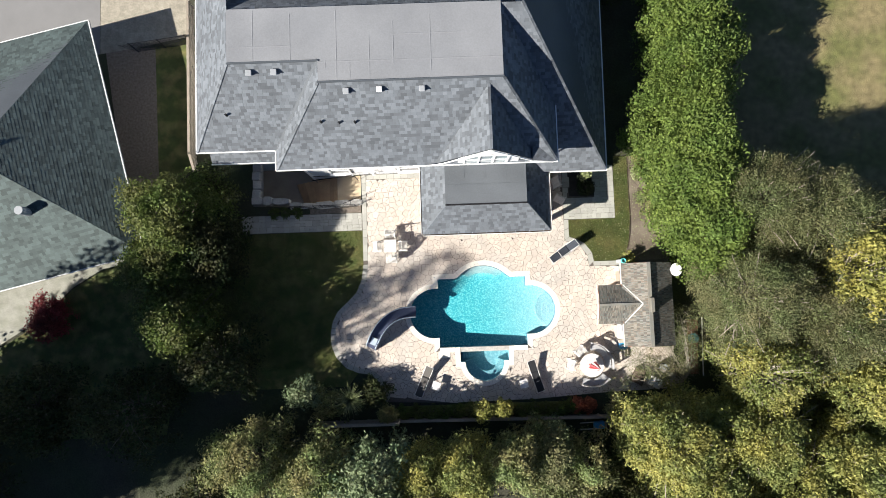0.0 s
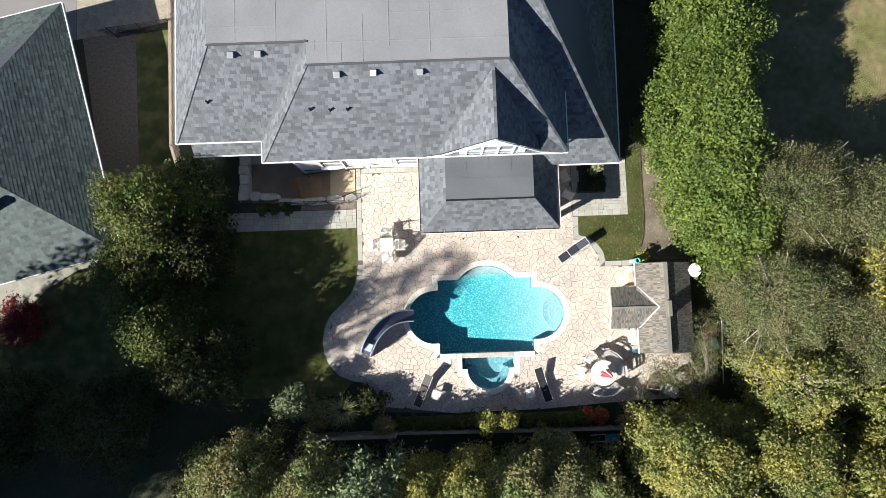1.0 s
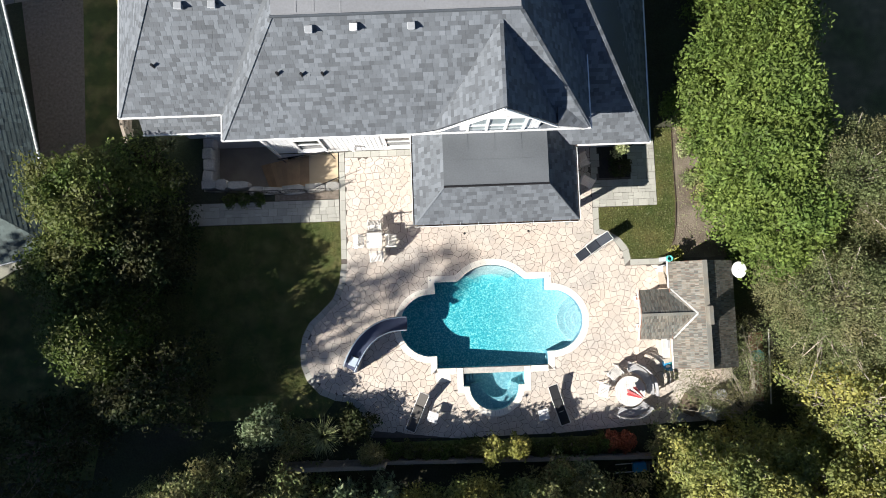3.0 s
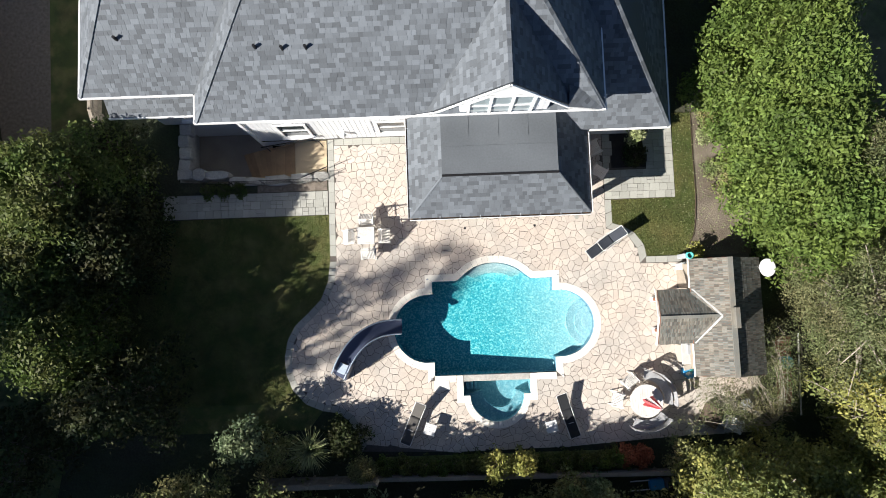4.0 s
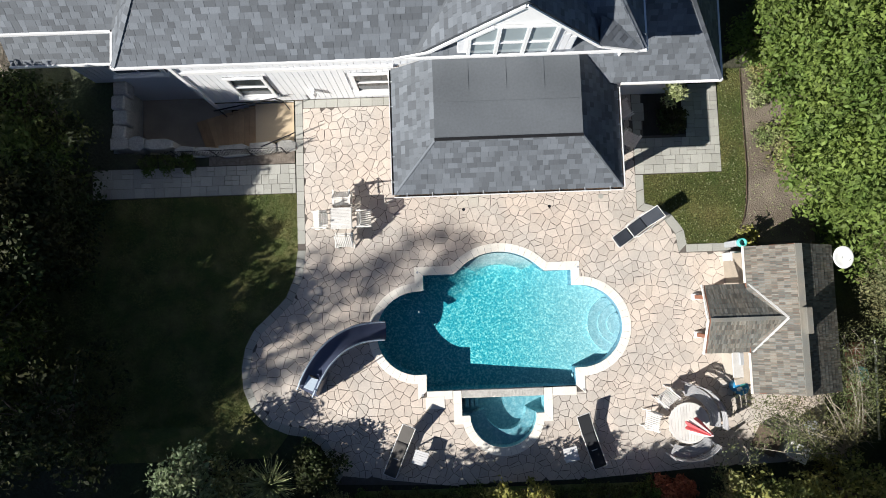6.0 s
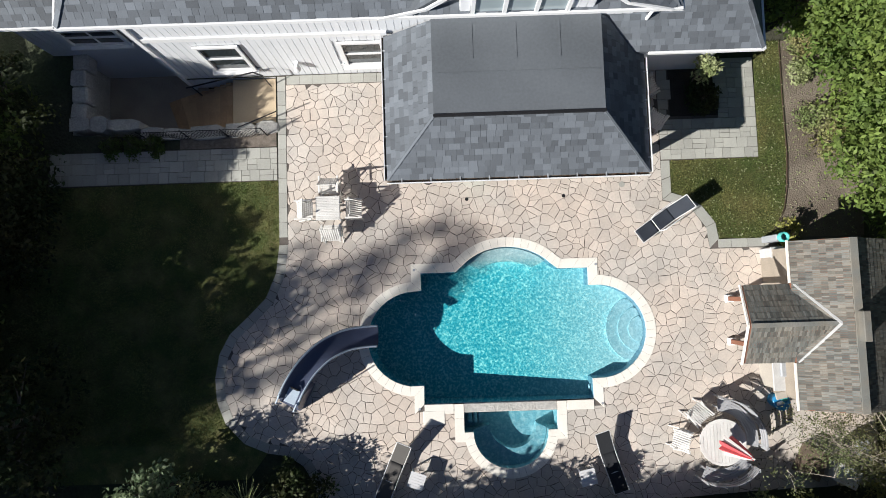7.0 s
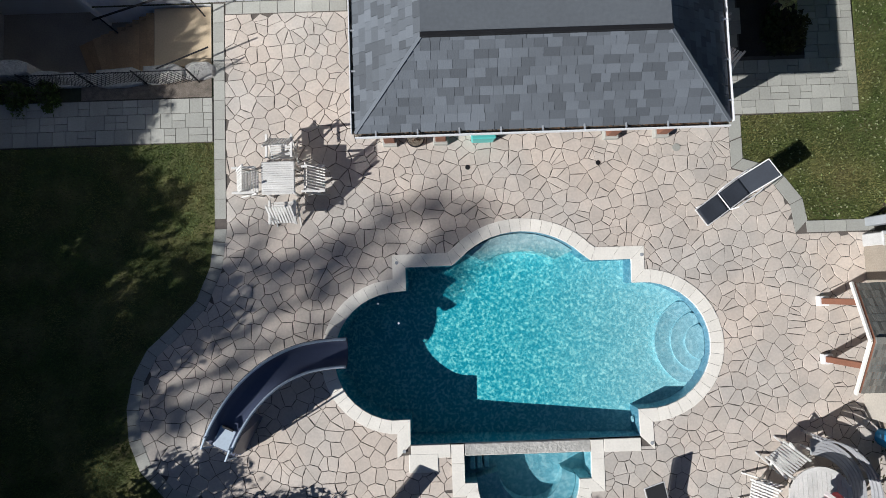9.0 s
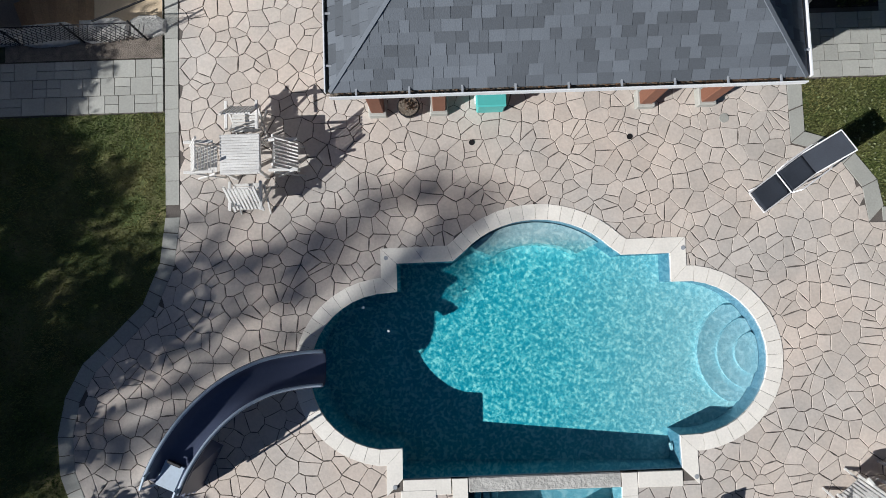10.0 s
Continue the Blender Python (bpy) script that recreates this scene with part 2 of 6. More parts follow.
M_ASPHALT = material("grey_driveway", (0.2, 0.2, 0.2), 0.9, vary=0.12, scale=1, fine=30, bump=0.3)
L_HEDGE = leaf_material("bright_green_leaf", (0.17, 0.23, 0.055), (0.11, 0.17, 0.04))
# Dark green, set lower still to put deep tree shade into the colour.
L_DARK = leaf_material("dark_green_shade_leaf", (0.036, 0.06, 0.02), (0.07, 0.07, 0.028))
L_GREEN = leaf_material("mid_green_leaf", (0.19, 0.245, 0.095), (0.29, 0.265, 0.12))
L_BLUE = leaf_material("blue_green_leaf", (0.19, 0.26, 0.14), (0.23, 0.27, 0.15))
L_YELLOW = leaf_material("yellow_green_leaf", (0.35, 0.335, 0.1), (0.2, 0.24, 0.08))
L_GOLD = leaf_material("golden_leaf", (0.36, 0.33, 0.09), (0.27, 0.28, 0.08))
L_GREY = leaf_material("grey_green_leaf", (0.15, 0.185, 0.078), (0.19, 0.185, 0.092))
L_MID = leaf_material("shaded_green_leaf", (0.1, 0.15, 0.035), (0.13, 0.14, 0.045))
L_RED = leaf_material("dark_red_leaf", (0.3, 0.06, 0.07), (0.19, 0.05, 0.05))
L_ORANGE = leaf_material("orange_red_leaf", (0.4, 0.15, 0.08), (0.3, 0.1, 0.06))
L_DRY = leaf_material("dry_brown_leaf", (0.14, 0.085, 0.05), (0.09, 0.06, 0.04), 0.1)
L_PALE = leaf_material("variegated_leaf", (0.4, 0.42, 0.25), (0.25, 0.3, 0.12))


# ---- mesh helpers ----
def thing(name, label, category, group="", kind="", at=(0, 0, 0), rz=0.0):
    ob = new(name)
    ob.matrix_world = pose(*at, 0, 0, rz)
    return tagged(ob, label, category, group, kind)


def finish(name, bm, mat, smooth=False):
    me = bpy.data.meshes.new(name)
    bmesh.ops.recalc_face_normals(bm, faces=bm.faces)
    bm.to_mesh(me)
    bm.free()
    me.materials.append(mat)
    if smooth:
        for p in me.polygons:
            p.use_smooth = True
    return me


def part(name, bm, mat, parent, label="", smooth=False, kind=""):
    ob = new(name, bm if isinstance(bm, bpy.types.Mesh) else finish(name, bm, mat, smooth))
    ob.parent = parent
    return tagged(ob, label, "", "", kind)


def whole(name, bm, mat, label, category, kind="", group="", smooth=False):
    return tagged(new(name, finish(name, bm, mat, smooth)), label, category, group, kind)


def box(bm, c, s, rz=0.0, bevel=0.0, m=None):
    """A box of size s with its middle at c."""
    made = bmesh.ops.create_cube(bm, size=1.0)["verts"]
    t = (m or Matrix()) @ pose(*c, 0, 0, rz) @ Matrix.Diagonal((*s, 1))
    bmesh.ops.transform(bm, matrix=t, verts=made)
    if bevel:
        edges = {e for v in made for e in v.link_edges}
        bmesh.ops.bevel(bm, geom=list(edges), offset=bevel, segments=1, affect="EDGES")
    return bm


def boxed(c, s, rz=0.0, bevel=0.0, m=None):
    return box(bmesh.new(), c, s, rz, bevel, m)


def tube(bm, points, radii, sides=8, caps=True):
    """A round bar along points."""
    rings = []
    pts = [Vector(p) for p in points]
    for i, p in enumerate(pts):
        d = (pts[min(i + 1, len(pts) - 1)] - pts[max(i - 1, 0)]).normalized()
        a = d.orthogonal().normalized() if abs(d.z) > 0.95 else d.cross(Vector((0, 0, 1))).normalized()
        b = d.cross(a)
        r = radii[i] if isinstance(radii, (list, tuple)) else radii
        rings.append([bm.verts.new(p + r * (math.cos(k * math.tau / sides) * a + math.sin(k * math.tau / sides) * b)) for k in range(sides)])
    for r0, r1 in zip(rings, rings[1:]):
        for k in range(sides):
            bm.faces.new((r0[k], r0[(k + 1) % sides], r1[(k + 1) % sides], r1[k]))
    if caps:
        bm.faces.new(rings[0][::-1])
        bm.faces.new(rings[-1])
    return bm


def tubed(points, radii, sides=8):
    return tube(bmesh.new(), points, radii, sides)


def prism(bm, pts, z0, z1):
    """An upright prism over a simple outline."""
    lo = [bm.verts.new((x, y, z0)) for x, y in pts]
    hi = [bm.verts.new((x, y, z1)) for x, y in pts]
    n = len(pts)
    for i in range(n):
        bm.faces.new((lo[i], lo[(i + 1) % n], hi[(i + 1) % n], hi[i]))
    bm.faces.new(lo[::-1])
    bm.faces.new(hi)
    return bm


def sheet(loops, z):
    """A flat sheet with holes: the first loop is its outline."""
    bm = bmesh.new()
    edges = []
    for loop in loops:
        vs = [bm.verts.new((x, y, z(x, y) if callable(z) else z)) for x, y in loop]
        edges += [bm.edges.new((a, b)) for a, b in zip(vs, vs[1:] + vs[:1])]
    bmesh.ops.triangle_fill(bm, use_beauty=True, use_dissolve=False, edges=edges, normal=(0, 0, 1))
    for f in bm.faces:
        if f.normal.z < 0:
            f.normal_flip()
    return bm


def sheet_thing(name, loops, z, mat, label, category, kind="structure"):
    bm = sheet(loops, z)
    me = bpy.data.meshes.new(name)
    bm.to_mesh(me)
    bm.free()
    me.materials.append(mat)
    return tagged(new(name, me), label, category, "", kind)


def slab(points, thick):
    """A flat board over a 3D outline, thick metres downwards."""
    bm = bmesh.new()
    up = [bm.verts.new(p) for p in points]
    lo = [bm.verts.new(Vector(p) - Vector((0, 0, thick))) for p in points]
    n = len(points)
    bm.faces.new(up)
    bm.faces.new(lo[::-1])
    for i in range(n):
        bm.faces.new((up[i], lo[i], lo[(i + 1) % n], up[(i + 1) % n]))
    return bm


def arc(cx, cy, rx, ry, a0, a1, n):
    return [(cx + rx * math.cos(radians(a0 + (a1 - a0) * i / n)), cy + ry * math.sin(radians(a0 + (a1 - a0) * i / n))) for i in range(n + 1)]


def inside(x, y, poly):
    hit, j = False, len(poly) - 1
    for i in range(len(poly)):
        (xi, yi), (xj, yj) = poly[i], poly[j]
        if (yi > y) != (yj > y) and x < (xj - xi) * (y - yi) / (yj - yi) + xi:
            hit = not hit
        j = i
    return hit


def mesh_from(name, verts, faces, mat):
    me = bpy.data.meshes.new(name)
    me.from_pydata(verts, [], faces)
    me.materials.append(mat)
    return me


def shingles(points, row=0.16, width=(0.13, 0.3), thick=0.014, seed=1, along=None):
    """Shingle pieces over a convex roof plane whose first two points are its eave: (corner points in order)."""
    rng = random.Random(seed)
    p = [Vector(q) for q in points]
    u = Vector(along).normalized() if along else (p[1] - p[0]).normalized()
    nrm = (p[1] - p[0]).cross(p[2] - p[0]).normalized()
    if nrm.z < 0:
        nrm = -nrm
    u = (u - nrm * u.dot(nrm)).normalized()
    v = nrm.cross(u).normalized()
    if v.z < 0:
        v = -v
    low = min(p, key=lambda q: q.dot(v))
    p = [low] + p
    flat = [((q - low).dot(u), (q - low).dot(v)) for q in p[1:]]

    def span(h):
        xs = []
        for (x0, y0), (x1, y1) in zip(flat, flat[1:] + flat[:1]):
            if abs(y1 - y0) > 1e-6 and min(y0, y1) - 1e-6 <= h <= max(y0, y1) + 1e-6:
                xs.append(x0 + (x1 - x0) * (h - y0) / (y1 - y0))
        return (min(xs), max(xs)) if len(xs) > 1 else None

    top = max(y for _, y in flat)
    out = []
    k = 0
    while k * row < top - 0.02:
        v0, v1 = k * row, min((k + 1) * row, top)
        a, b = span(v0 + 1e-4), span(v1 - 1e-4)
        k += 1
        if not a or not b:
            continue
        x = min(a[0], b[0]) - rng.uniform(0, width[1])
        while x < max(a[1], b[1]):
            w = rng.uniform(*width)
            q = [(min(max(x, a[0]), a[1]), v0), (min(max(x + w, a[0]), a[1]), v0), (min(max(x + w, b[0]), b[1]), v1), (min(max(x, b[0]), b[1]), v1)]
            x += w
            if q[1][0] - q[0][0] < 0.02 and q[2][0] - q[3][0] < 0.02:
                continue
            lift = thick * rng.uniform(0.7, 1.5)
            pts = [p[0] + u * (s + (0.003 if i in (0, 3) else -0.003)) + v * h + nrm * (lift if i < 2 else 0.004) for i, (s, h) in enumerate(q)]
            out.append(pts + [pts[0] - nrm * lift, pts[1] - nrm * lift])
    return out


def shingle_mesh(name, planes, mat, row=0.16, width=(0.13, 0.3), thick=0.014, seed=1):
    verts, faces = [], []
    for i, pl in enumerate(planes):
        for s in shingles(pl[0], row, width, thick, seed + i, pl[1]):
            b = len(verts)
            verts += s
            faces += [(b, b + 1, b + 2, b + 3), (b + 4, b + 5, b + 1, b), (b + 4, b, b + 3), (b + 5, b + 2, b + 1)]
    return mesh_from(name, verts, faces, mat)


# ---- outlines of pool, patio and stairwell ----
POOL = ([(-0.31, -0.66), (0.74, -0.65)] + arc(2.3, -1.55, 1.8, 1.62, 146, 34, 16)[1:-1] + [(3.86, -0.64), (4.76, -0.64), (4.75, -1.17)]
        + arc(4.95, -2.56, 1.48, 1.4, 82, -82, 18) + [(4.75, -3.96), (4.76, -4.55), (-0.31, -4.57), (-0.3, -4.02)]
        + arc(-0.5, -2.62, 1.45, 1.42, 262, 98, 18) + [(-0.31, -1.18)])
SPA = ([(0.86, -4.85), (0.86, -5.43), (1.13, -5.43)] + arc(2.25, -5.43, 1.12, 1.1, 180, 360, 20)[1:-1] + [(3.37, -5.42), (3.64, -5.42), (3.65, -4.85)])


def offset(poly, d):
    """The outline moved outwards by d, mitred."""
    n = len(poly)
    area = sum(poly[i][0] * poly[(i + 1) % n][1] - poly[(i + 1) % n][0] * poly[i][1] for i in range(n))
    sgn = 1 if area > 0 else -1
    res = []
    for i in range(n):
        a, b, c = Vector(poly[i - 1]), Vector(poly[i]), Vector(poly[(i + 1) % n])
        n1, n2 = (b - a).normalized(), (c - b).normalized()
        n1, n2 = Vector((n1.y, -n1.x)) * sgn, Vector((n2.y, -n2.x)) * sgn
        m = n1 + n2
        m = m / max(m.length, 1e-6)
        res.append(tuple(b + m * d / max(m.dot(n1), 0.5)))
    return res


LAWN_EDGE = [(-4.57, 2.33), (-4.57, 0.35), (-4.68, -0.5), (-5.0, -1.25), (-5.55, -1.8), (-6.1, -2.3), (-6.42, -2.9), (-6.55, -3.6), (-6.5, -4.3), (-6.25, -4.95), (-5.7, -5.55), (-5.0, -5.85), (-4.4, -5.95), (-3.95, -6.25), (-3.65, -6.75), (-3.5, -7.25), (-3.42, -7.55)]
PATIO = ([(-4.57, 5.62), (-4.57, 2.33)] + LAWN_EDGE[1:] + [(0.3, -7.7), (5.0, -7.65), (9.2, -7.4), (13.1, -7.3), (13.1, 0.07), (8.75, 0.08), (8.68, 0.6), (8.3, 1.12), (7.85, 1.4), (7.4, 1.55), (7.4, 2.56), (7.4, 5.62)])
PIT = [(-10.9, 3.95), (-9.0, 3.85), (-7.0, 3.8), (-5.8, 3.95), (-4.62, 4.15), (-4.62, 5.6), (-7.5, 5.6), (-7.5, 6.5), (-10.9, 6.5)]

# ---- ground ----
FAR = [(-400, -400), (400, -400), (400, 400), (-400, 400)]
HOLE_POOL = offset(POOL, 0.02)
HOLE_SPA = offset(SPA, 0.02)
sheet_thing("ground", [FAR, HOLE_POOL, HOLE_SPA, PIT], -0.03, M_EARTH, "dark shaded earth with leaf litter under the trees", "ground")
sheet_thing("patio_base", [PATIO, HOLE_POOL, HOLE_SPA], 0.011, M_JOINT, "dark joint sand between the patio flagstones", "patio")
LAWN_W = [(-15.5, 2.3), (-15.5, -6.6), (-5.6, -6.6)] + [p for p in LAWN_EDGE[::-1] if p[1] > -5.9]
sheet_thing("lawn", [LAWN_W], 0.012, M_GRASS, "green lawn beside the patio, partly in tree shade", "lawn")
LAWN_E = [(7.42, 1.58), (7.42, 2.54), (10.15, 2.56), (10.2, 6.2), (11.03, 6.2), (11.0, 2.6), (10.84, 1.0), (10.5, 0.35), (10.29, 0.1), (8.78, 0.11), (8.7, 0.6), (8.32, 1.13), (7.85, 1.42)]
sheet_thing("lawn", [LAWN_E], 0.012, M_GRASS, "sunlit lawn strip with scattered dry leaves", "lawn")
sheet_thing("flower_bed", [[(11.06, 6.2), (11.03, 2.6), (10.87, 1.0), (10.52, 0.32), (10.32, 0.05), (13.2, 0.05), (13.5, 6.2)]], 0.005, M_SOIL, "bare brown soil bed beside the lawn strip", "flower bed")
sheet_thing("far_lawn", [[(14.8, 2), (60, 2), (60, 40), (14.8, 40)]], 0.0, M_ROUGH, "sunlit rough grass beyond the tree hedge", "lawn")


# ---- pool ----
def pool_floor(x, y):
    return -1.2 + 0.122 * max(-2.0, min(x, 6.5))


def shell(name, loop, z0, z1, mat, parent, label=""):
    bm = bmesh.new()
    lo = [bm.verts.new((x, y, z0(x, y))) for x, y in loop]
    hi = [bm.verts.new((x, y, z1)) for x, y in loop]
    for i in range(len(loop)):
        j = (i + 1) % len(loop)
        bm.faces.new((lo[i], lo[j], hi[j], hi[i]))
    return part(name, bm, mat, parent, label)


pool = thing("swimming_pool", "turquoise swimming pool with rounded bays and white stone coping", "swimming pool", kind="structure")
shell("pool_wall", POOL, pool_floor, -0.0, M_TILE, pool, "grey-blue tiled waterline and wall")
part("pool_floor", sheet([offset(POOL, 0.01)], pool_floor), M_PLASTER, pool)
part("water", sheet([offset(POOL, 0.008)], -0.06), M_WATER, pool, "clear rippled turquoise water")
shell("spa_wall", SPA, lambda x, y: -0.75, 0.0, M_PLASTER_S, pool)
part("spa_floor", sheet([offset(SPA, 0.01)], -0.75), M_PLASTER_S, pool)
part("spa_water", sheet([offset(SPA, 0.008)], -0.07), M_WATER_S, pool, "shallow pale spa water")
for r, z in ((1.05, -0.42), (0.7, -0.35), (0.4, -0.28)):
    ring = [q for q in arc(6.38, -2.56, r, r, 90, 270, 18)]
    ring = [(min(x, 6.38), y) for x, y in ring]
    clipped = [(x, y) for x, y in ring if inside(x, y, POOL)]
    if len(clipped) > 3:
        edge = [q for q in arc(4.95, -2.56, 1.47, 1.39, 82, -82, 24) if math.hypot(q[0] - 6.38, q[1] + 2.56) < r]
        part("pool_step", prism(bmesh.new(), clipped + edge[::-1], pool_floor(5.5, 0) - 0.2, z), M_PLASTER_M, pool, "pale curved entry step")
bench = arc(2.3, -1.55, 1.78, 1.6, 133, 47, 14)
inner = arc(2.3, -1.3, 1.25, 0.95, 50, 130, 14)
part("bench", prism(bmesh.new(), bench + inner, -1.6, -0.3), M_BENCH, pool, "pale underwater bench")
seat = arc(2.25, -5.43, 1.11, 1.09, 180, 360, 20) + arc(2.35, -5.3, 0.72, 0.72, 360, 180, 16)
part("spa_seat", prism(bmesh.new(), seat, -0.8, -0.36), M_PLASTER_S, pool)
for i in range(3):
    part("spa_step", boxed((1.05 + 0.16 * i, -5.05, -0.62), (0.12, 0.36, 0.3 + 0.12 * (3 - i)), 0, 0.02), M_PLASTER_S, pool)
part("spillway", boxed((2.26, -4.71, -0.285), (2.78, 0.27, 0.62), 0, 0.02), M_ROCK, pool, "grey stone spillway wall between spa and pool")


def coping(loop, width, size, parent, skip=None):
    """Coping stones round an outline."""
    rng = random.Random(4)
    out = offset(loop, width)
    n = len(loop)
    for i in range(n):
        a, b, c, d = (Vector(q) for q in (loop[i], loop[(i + 1) % n], out[(i + 1) % n], out[i]))
        length = (b - a).length
        if skip and skip((a + b) / 2):
            continue
        k = max(1, round(length / size))
        for j in range(k):
            g = 0.003 / max(length, 0.01)
            s0, s1 = j / k + g, (j + 1) / k - g
            top = 0.031 + rng.uniform(0, 0.004)
            quad = [a.lerp(b, s0), a.lerp(b, s1), d.lerp(c, s1), d.lerp(c, s0)]
            mid = sum(quad, Vector((0, 0))) / 4
            bm = bmesh.new()
            prism(bm, [tuple(q) for q in quad], -0.02, top)
            part("coping_stone", bm, M_COPING, parent)


coping(POOL, 0.29, 0.5, pool, lambda q: q.y < -4.4 and 0.7 < q.x < 3.8)
for x0, x1 in ((-0.31, 0.57), (3.94, 4.76)):
    part("coping_stone", boxed(((x0 + x1) / 2, -4.72, -0.005), (x1 - x0 - 0.01, 0.28, 0.075), 0, 0.006), M_COPING, pool)
coping(SPA, 0.28, 0.42, pool, lambda q: q.y > -5.4)
for side in ([(0.86, -4.59), (0.86, -5.0), (0.58, -5.0), (0.58, -4.59)], [(0.86, -5.006), (0.86, -5.43), (0.58, -5.71), (0.58, -5.006)],
             [(3.65, -4.59), (3.65, -5.0), (3.93, -5.0), (3.93, -4.59)], [(3.65, -5.006), (3.64, -5.42), (3.92, -5.7), (3.93, -5.006)]):
    part("coping_stone", prism(bmesh.new(), side, -0.02, 0.033), M_COPING, pool)
part("coping_stone", boxed((-0.03, -4.97, 0.008), (0.64, 0.4, 0.06), 0, 0.008), M_COPING, pool)


# ---- house ----
house = thing("house", "large two-storey white house with grey shingle roofs", "house")
ZF, ZE = 8.3, 5.27
ROOF = {
    "south": ([(-8.09, 4.95, ZE), (5.9, 4.95, ZE), (3.06, 8.3, ZF), (-5.35, 8.3, ZF)], None),
    "south_west": ([(-12.06, 5.97, ZE), (-8.0, 5.97, ZE), (-5.35, 9.3, ZF), (-9.48, 9.3, ZF)], None),
    "return": ([(-8.09, 4.95, ZE), (-8.09, 5.97, ZE), (-5.35, 9.3, ZF), (-5.35, 8.3, ZF)], (0, 1, 0)),
    "west": ([(-12.06, 13.9, ZE), (-12.06, 5.97, ZE), (-9.48, 9.3, ZF), (-9.48, 13.9, ZF)], None),
    "east": ([(5.95, 4.95, 5.2), (5.95, 12.2, 5.2), (3.06, 12.2, ZF), (3.06, 8.3, ZF)], None),
    "low_south": ([(3.1, 4.88, 2.88), (8.97, 4.88, 2.88), (4.1, 11.74, 8.3), (3.1, 11.74, 8.3)], None),
    "low_east": ([(8.97, 4.88, 2.88), (9.2, 26, 2.88), (4.1, 26, 8.3), (4.1, 11.74, 8.3)], None),
    "gable_east": ([(4.97, 5.0, 5.3), (2.42, 5.0, 8.05), (2.42, 8.1, 8.05)], (0, 1, 0)),
    "gable_west": ([(-0.13, 5.0, 5.3), (2.42, 5.0, 8.05), (2.42, 8.1, 8.05)], (0, 1, 0)),
    "skirt": ([(-11.9, 5.73, 3.66), (-8.1, 5.73, 3.66), (-8.1, 6.5, 4.3), (-11.9, 6.5, 4.3)], None),
    "north": ([(-12.06, 15.6, ZE), (3.06, 15.6, ZE), (3.06, 11.75, ZF), (-9.48, 11.75, ZF)], None),
}
for key, (pts, along) in ROOF.items():
    roof = part("roof", slab(pts, 0.16), M_MEMBRANE_D, house)
    part("shingle_course", shingle_mesh("shingles", [(pts, along)], M_SHINGLE, seed=len(key) * 7), None, roof, "grey shingles in mixed tones", kind="stuff")
FLAT = [(-9.48, 9.28), (-5.35, 9.28), (-5.35, 8.28), (3.08, 8.28), (3.08, 11.8), (-9.48, 11.8)]
part("flat_roof", prism(bmesh.new(), FLAT, ZF - 0.2, ZF + 0.03), M_MEMBRANE, house, "flat roof of grey membrane with welded seams")


def bar(a, b, w, h, mat, parent, name, label=""):
    """A straight bar of a rectangular section between two points."""
    a, b = Vector(a), Vector(b)
    d = b - a
    m = Matrix.Translation((a + b) / 2) @ d.to_track_quat("X", "Z").to_matrix().to_4x4()
    return part(name, boxed((0, 0, 0), (d.length, w, h), 0, 0, m), mat, parent, label)


for a, b in (((-8.14, 4.92, ZE - .04), (5.95, 4.92, ZE - .04)), ((-12.1, 5.94, ZE - .04), (-8.1, 5.94, ZE - .04)), ((-8.14, 4.92, ZE - .04), (-8.14, 5.97, ZE - .04)),
             ((-12.1, 5.94, ZE - .04), (-12.1, 14, ZE - .04)), ((5.98, 4.92, 5.16), (5.98, 8.3, 5.16)), ((5.97, 4.84, 2.84), (9.02, 4.84, 2.84)), ((9.02, 4.84, 2.84), (9.24, 26, 2.84)),
             ((-11.95, 5.7, 3.62), (-8.1, 5.7, 3.62))):
    bar(a, b, 0.055, 0.1, M_WHITE, house, "gutter", "white metal gutter")


part("wall", boxed((-0.8, 10.7, 2.15), (13.36, 10.06, 6.1)), M_SIDING, house, "white boarded wall")
part("wall", boxed((-9.5, 10.6, 1.5), (4.1, 8.2, 7.4)), M_SIDING, house, "white boarded wall")
part("wall", boxed((6.9, 15.4, 1.35), (3.2, 20, 2.75)), M_SIDING, house, "white boarded wall")


def window(x0, x1, y, z0, z1, parent, mullions=1, label="white sash window with dark glass"):
    """A window in a south wall: frame, panes, sash rails and a sill."""
    w = part("window", boxed(((x0 + x1) / 2, y - 0.01, (z0 + z1) / 2), (x1 - x0, 0.05, z1 - z0)), M_GLASS, parent, label)
    f = 0.1
    bm = bmesh.new()
    for xa in (x0 + f / 2, x1 - f / 2):
        box(bm, (xa, y - 0.05, (z0 + z1) / 2), (f, 0.09, z1 - z0))
    for za in (z0 + f / 2, z1 - f / 2):
        box(bm, ((x0 + x1) / 2, y - 0.052, za), (x1 - x0 - 2 * f, 0.09, f))
    part("window_frame", bm, M_WHITE, w)
    part("sash_rail", boxed(((x0 + x1) / 2, y - 0.045, (z0 + z1) / 2), (x1 - x0 - 2 * f, 0.06, 0.07)), M_WHITE, w)
    for i in range(mullions):
        xm = x0 + (x1 - x0) * (i + 1) / (mullions + 1)
        part("mullion", boxed((xm, y - 0.043, (z0 + z1) / 2), (0.04, 0.05, z1 - z0 - 2 * f)), M_WHITE, w)
    part("window_sill", boxed(((x0 + x1) / 2, y - 0.09, z0 - 0.03), (x1 - x0 + 0.12, 0.2, 0.06)), M_WHITE, w)
    return w


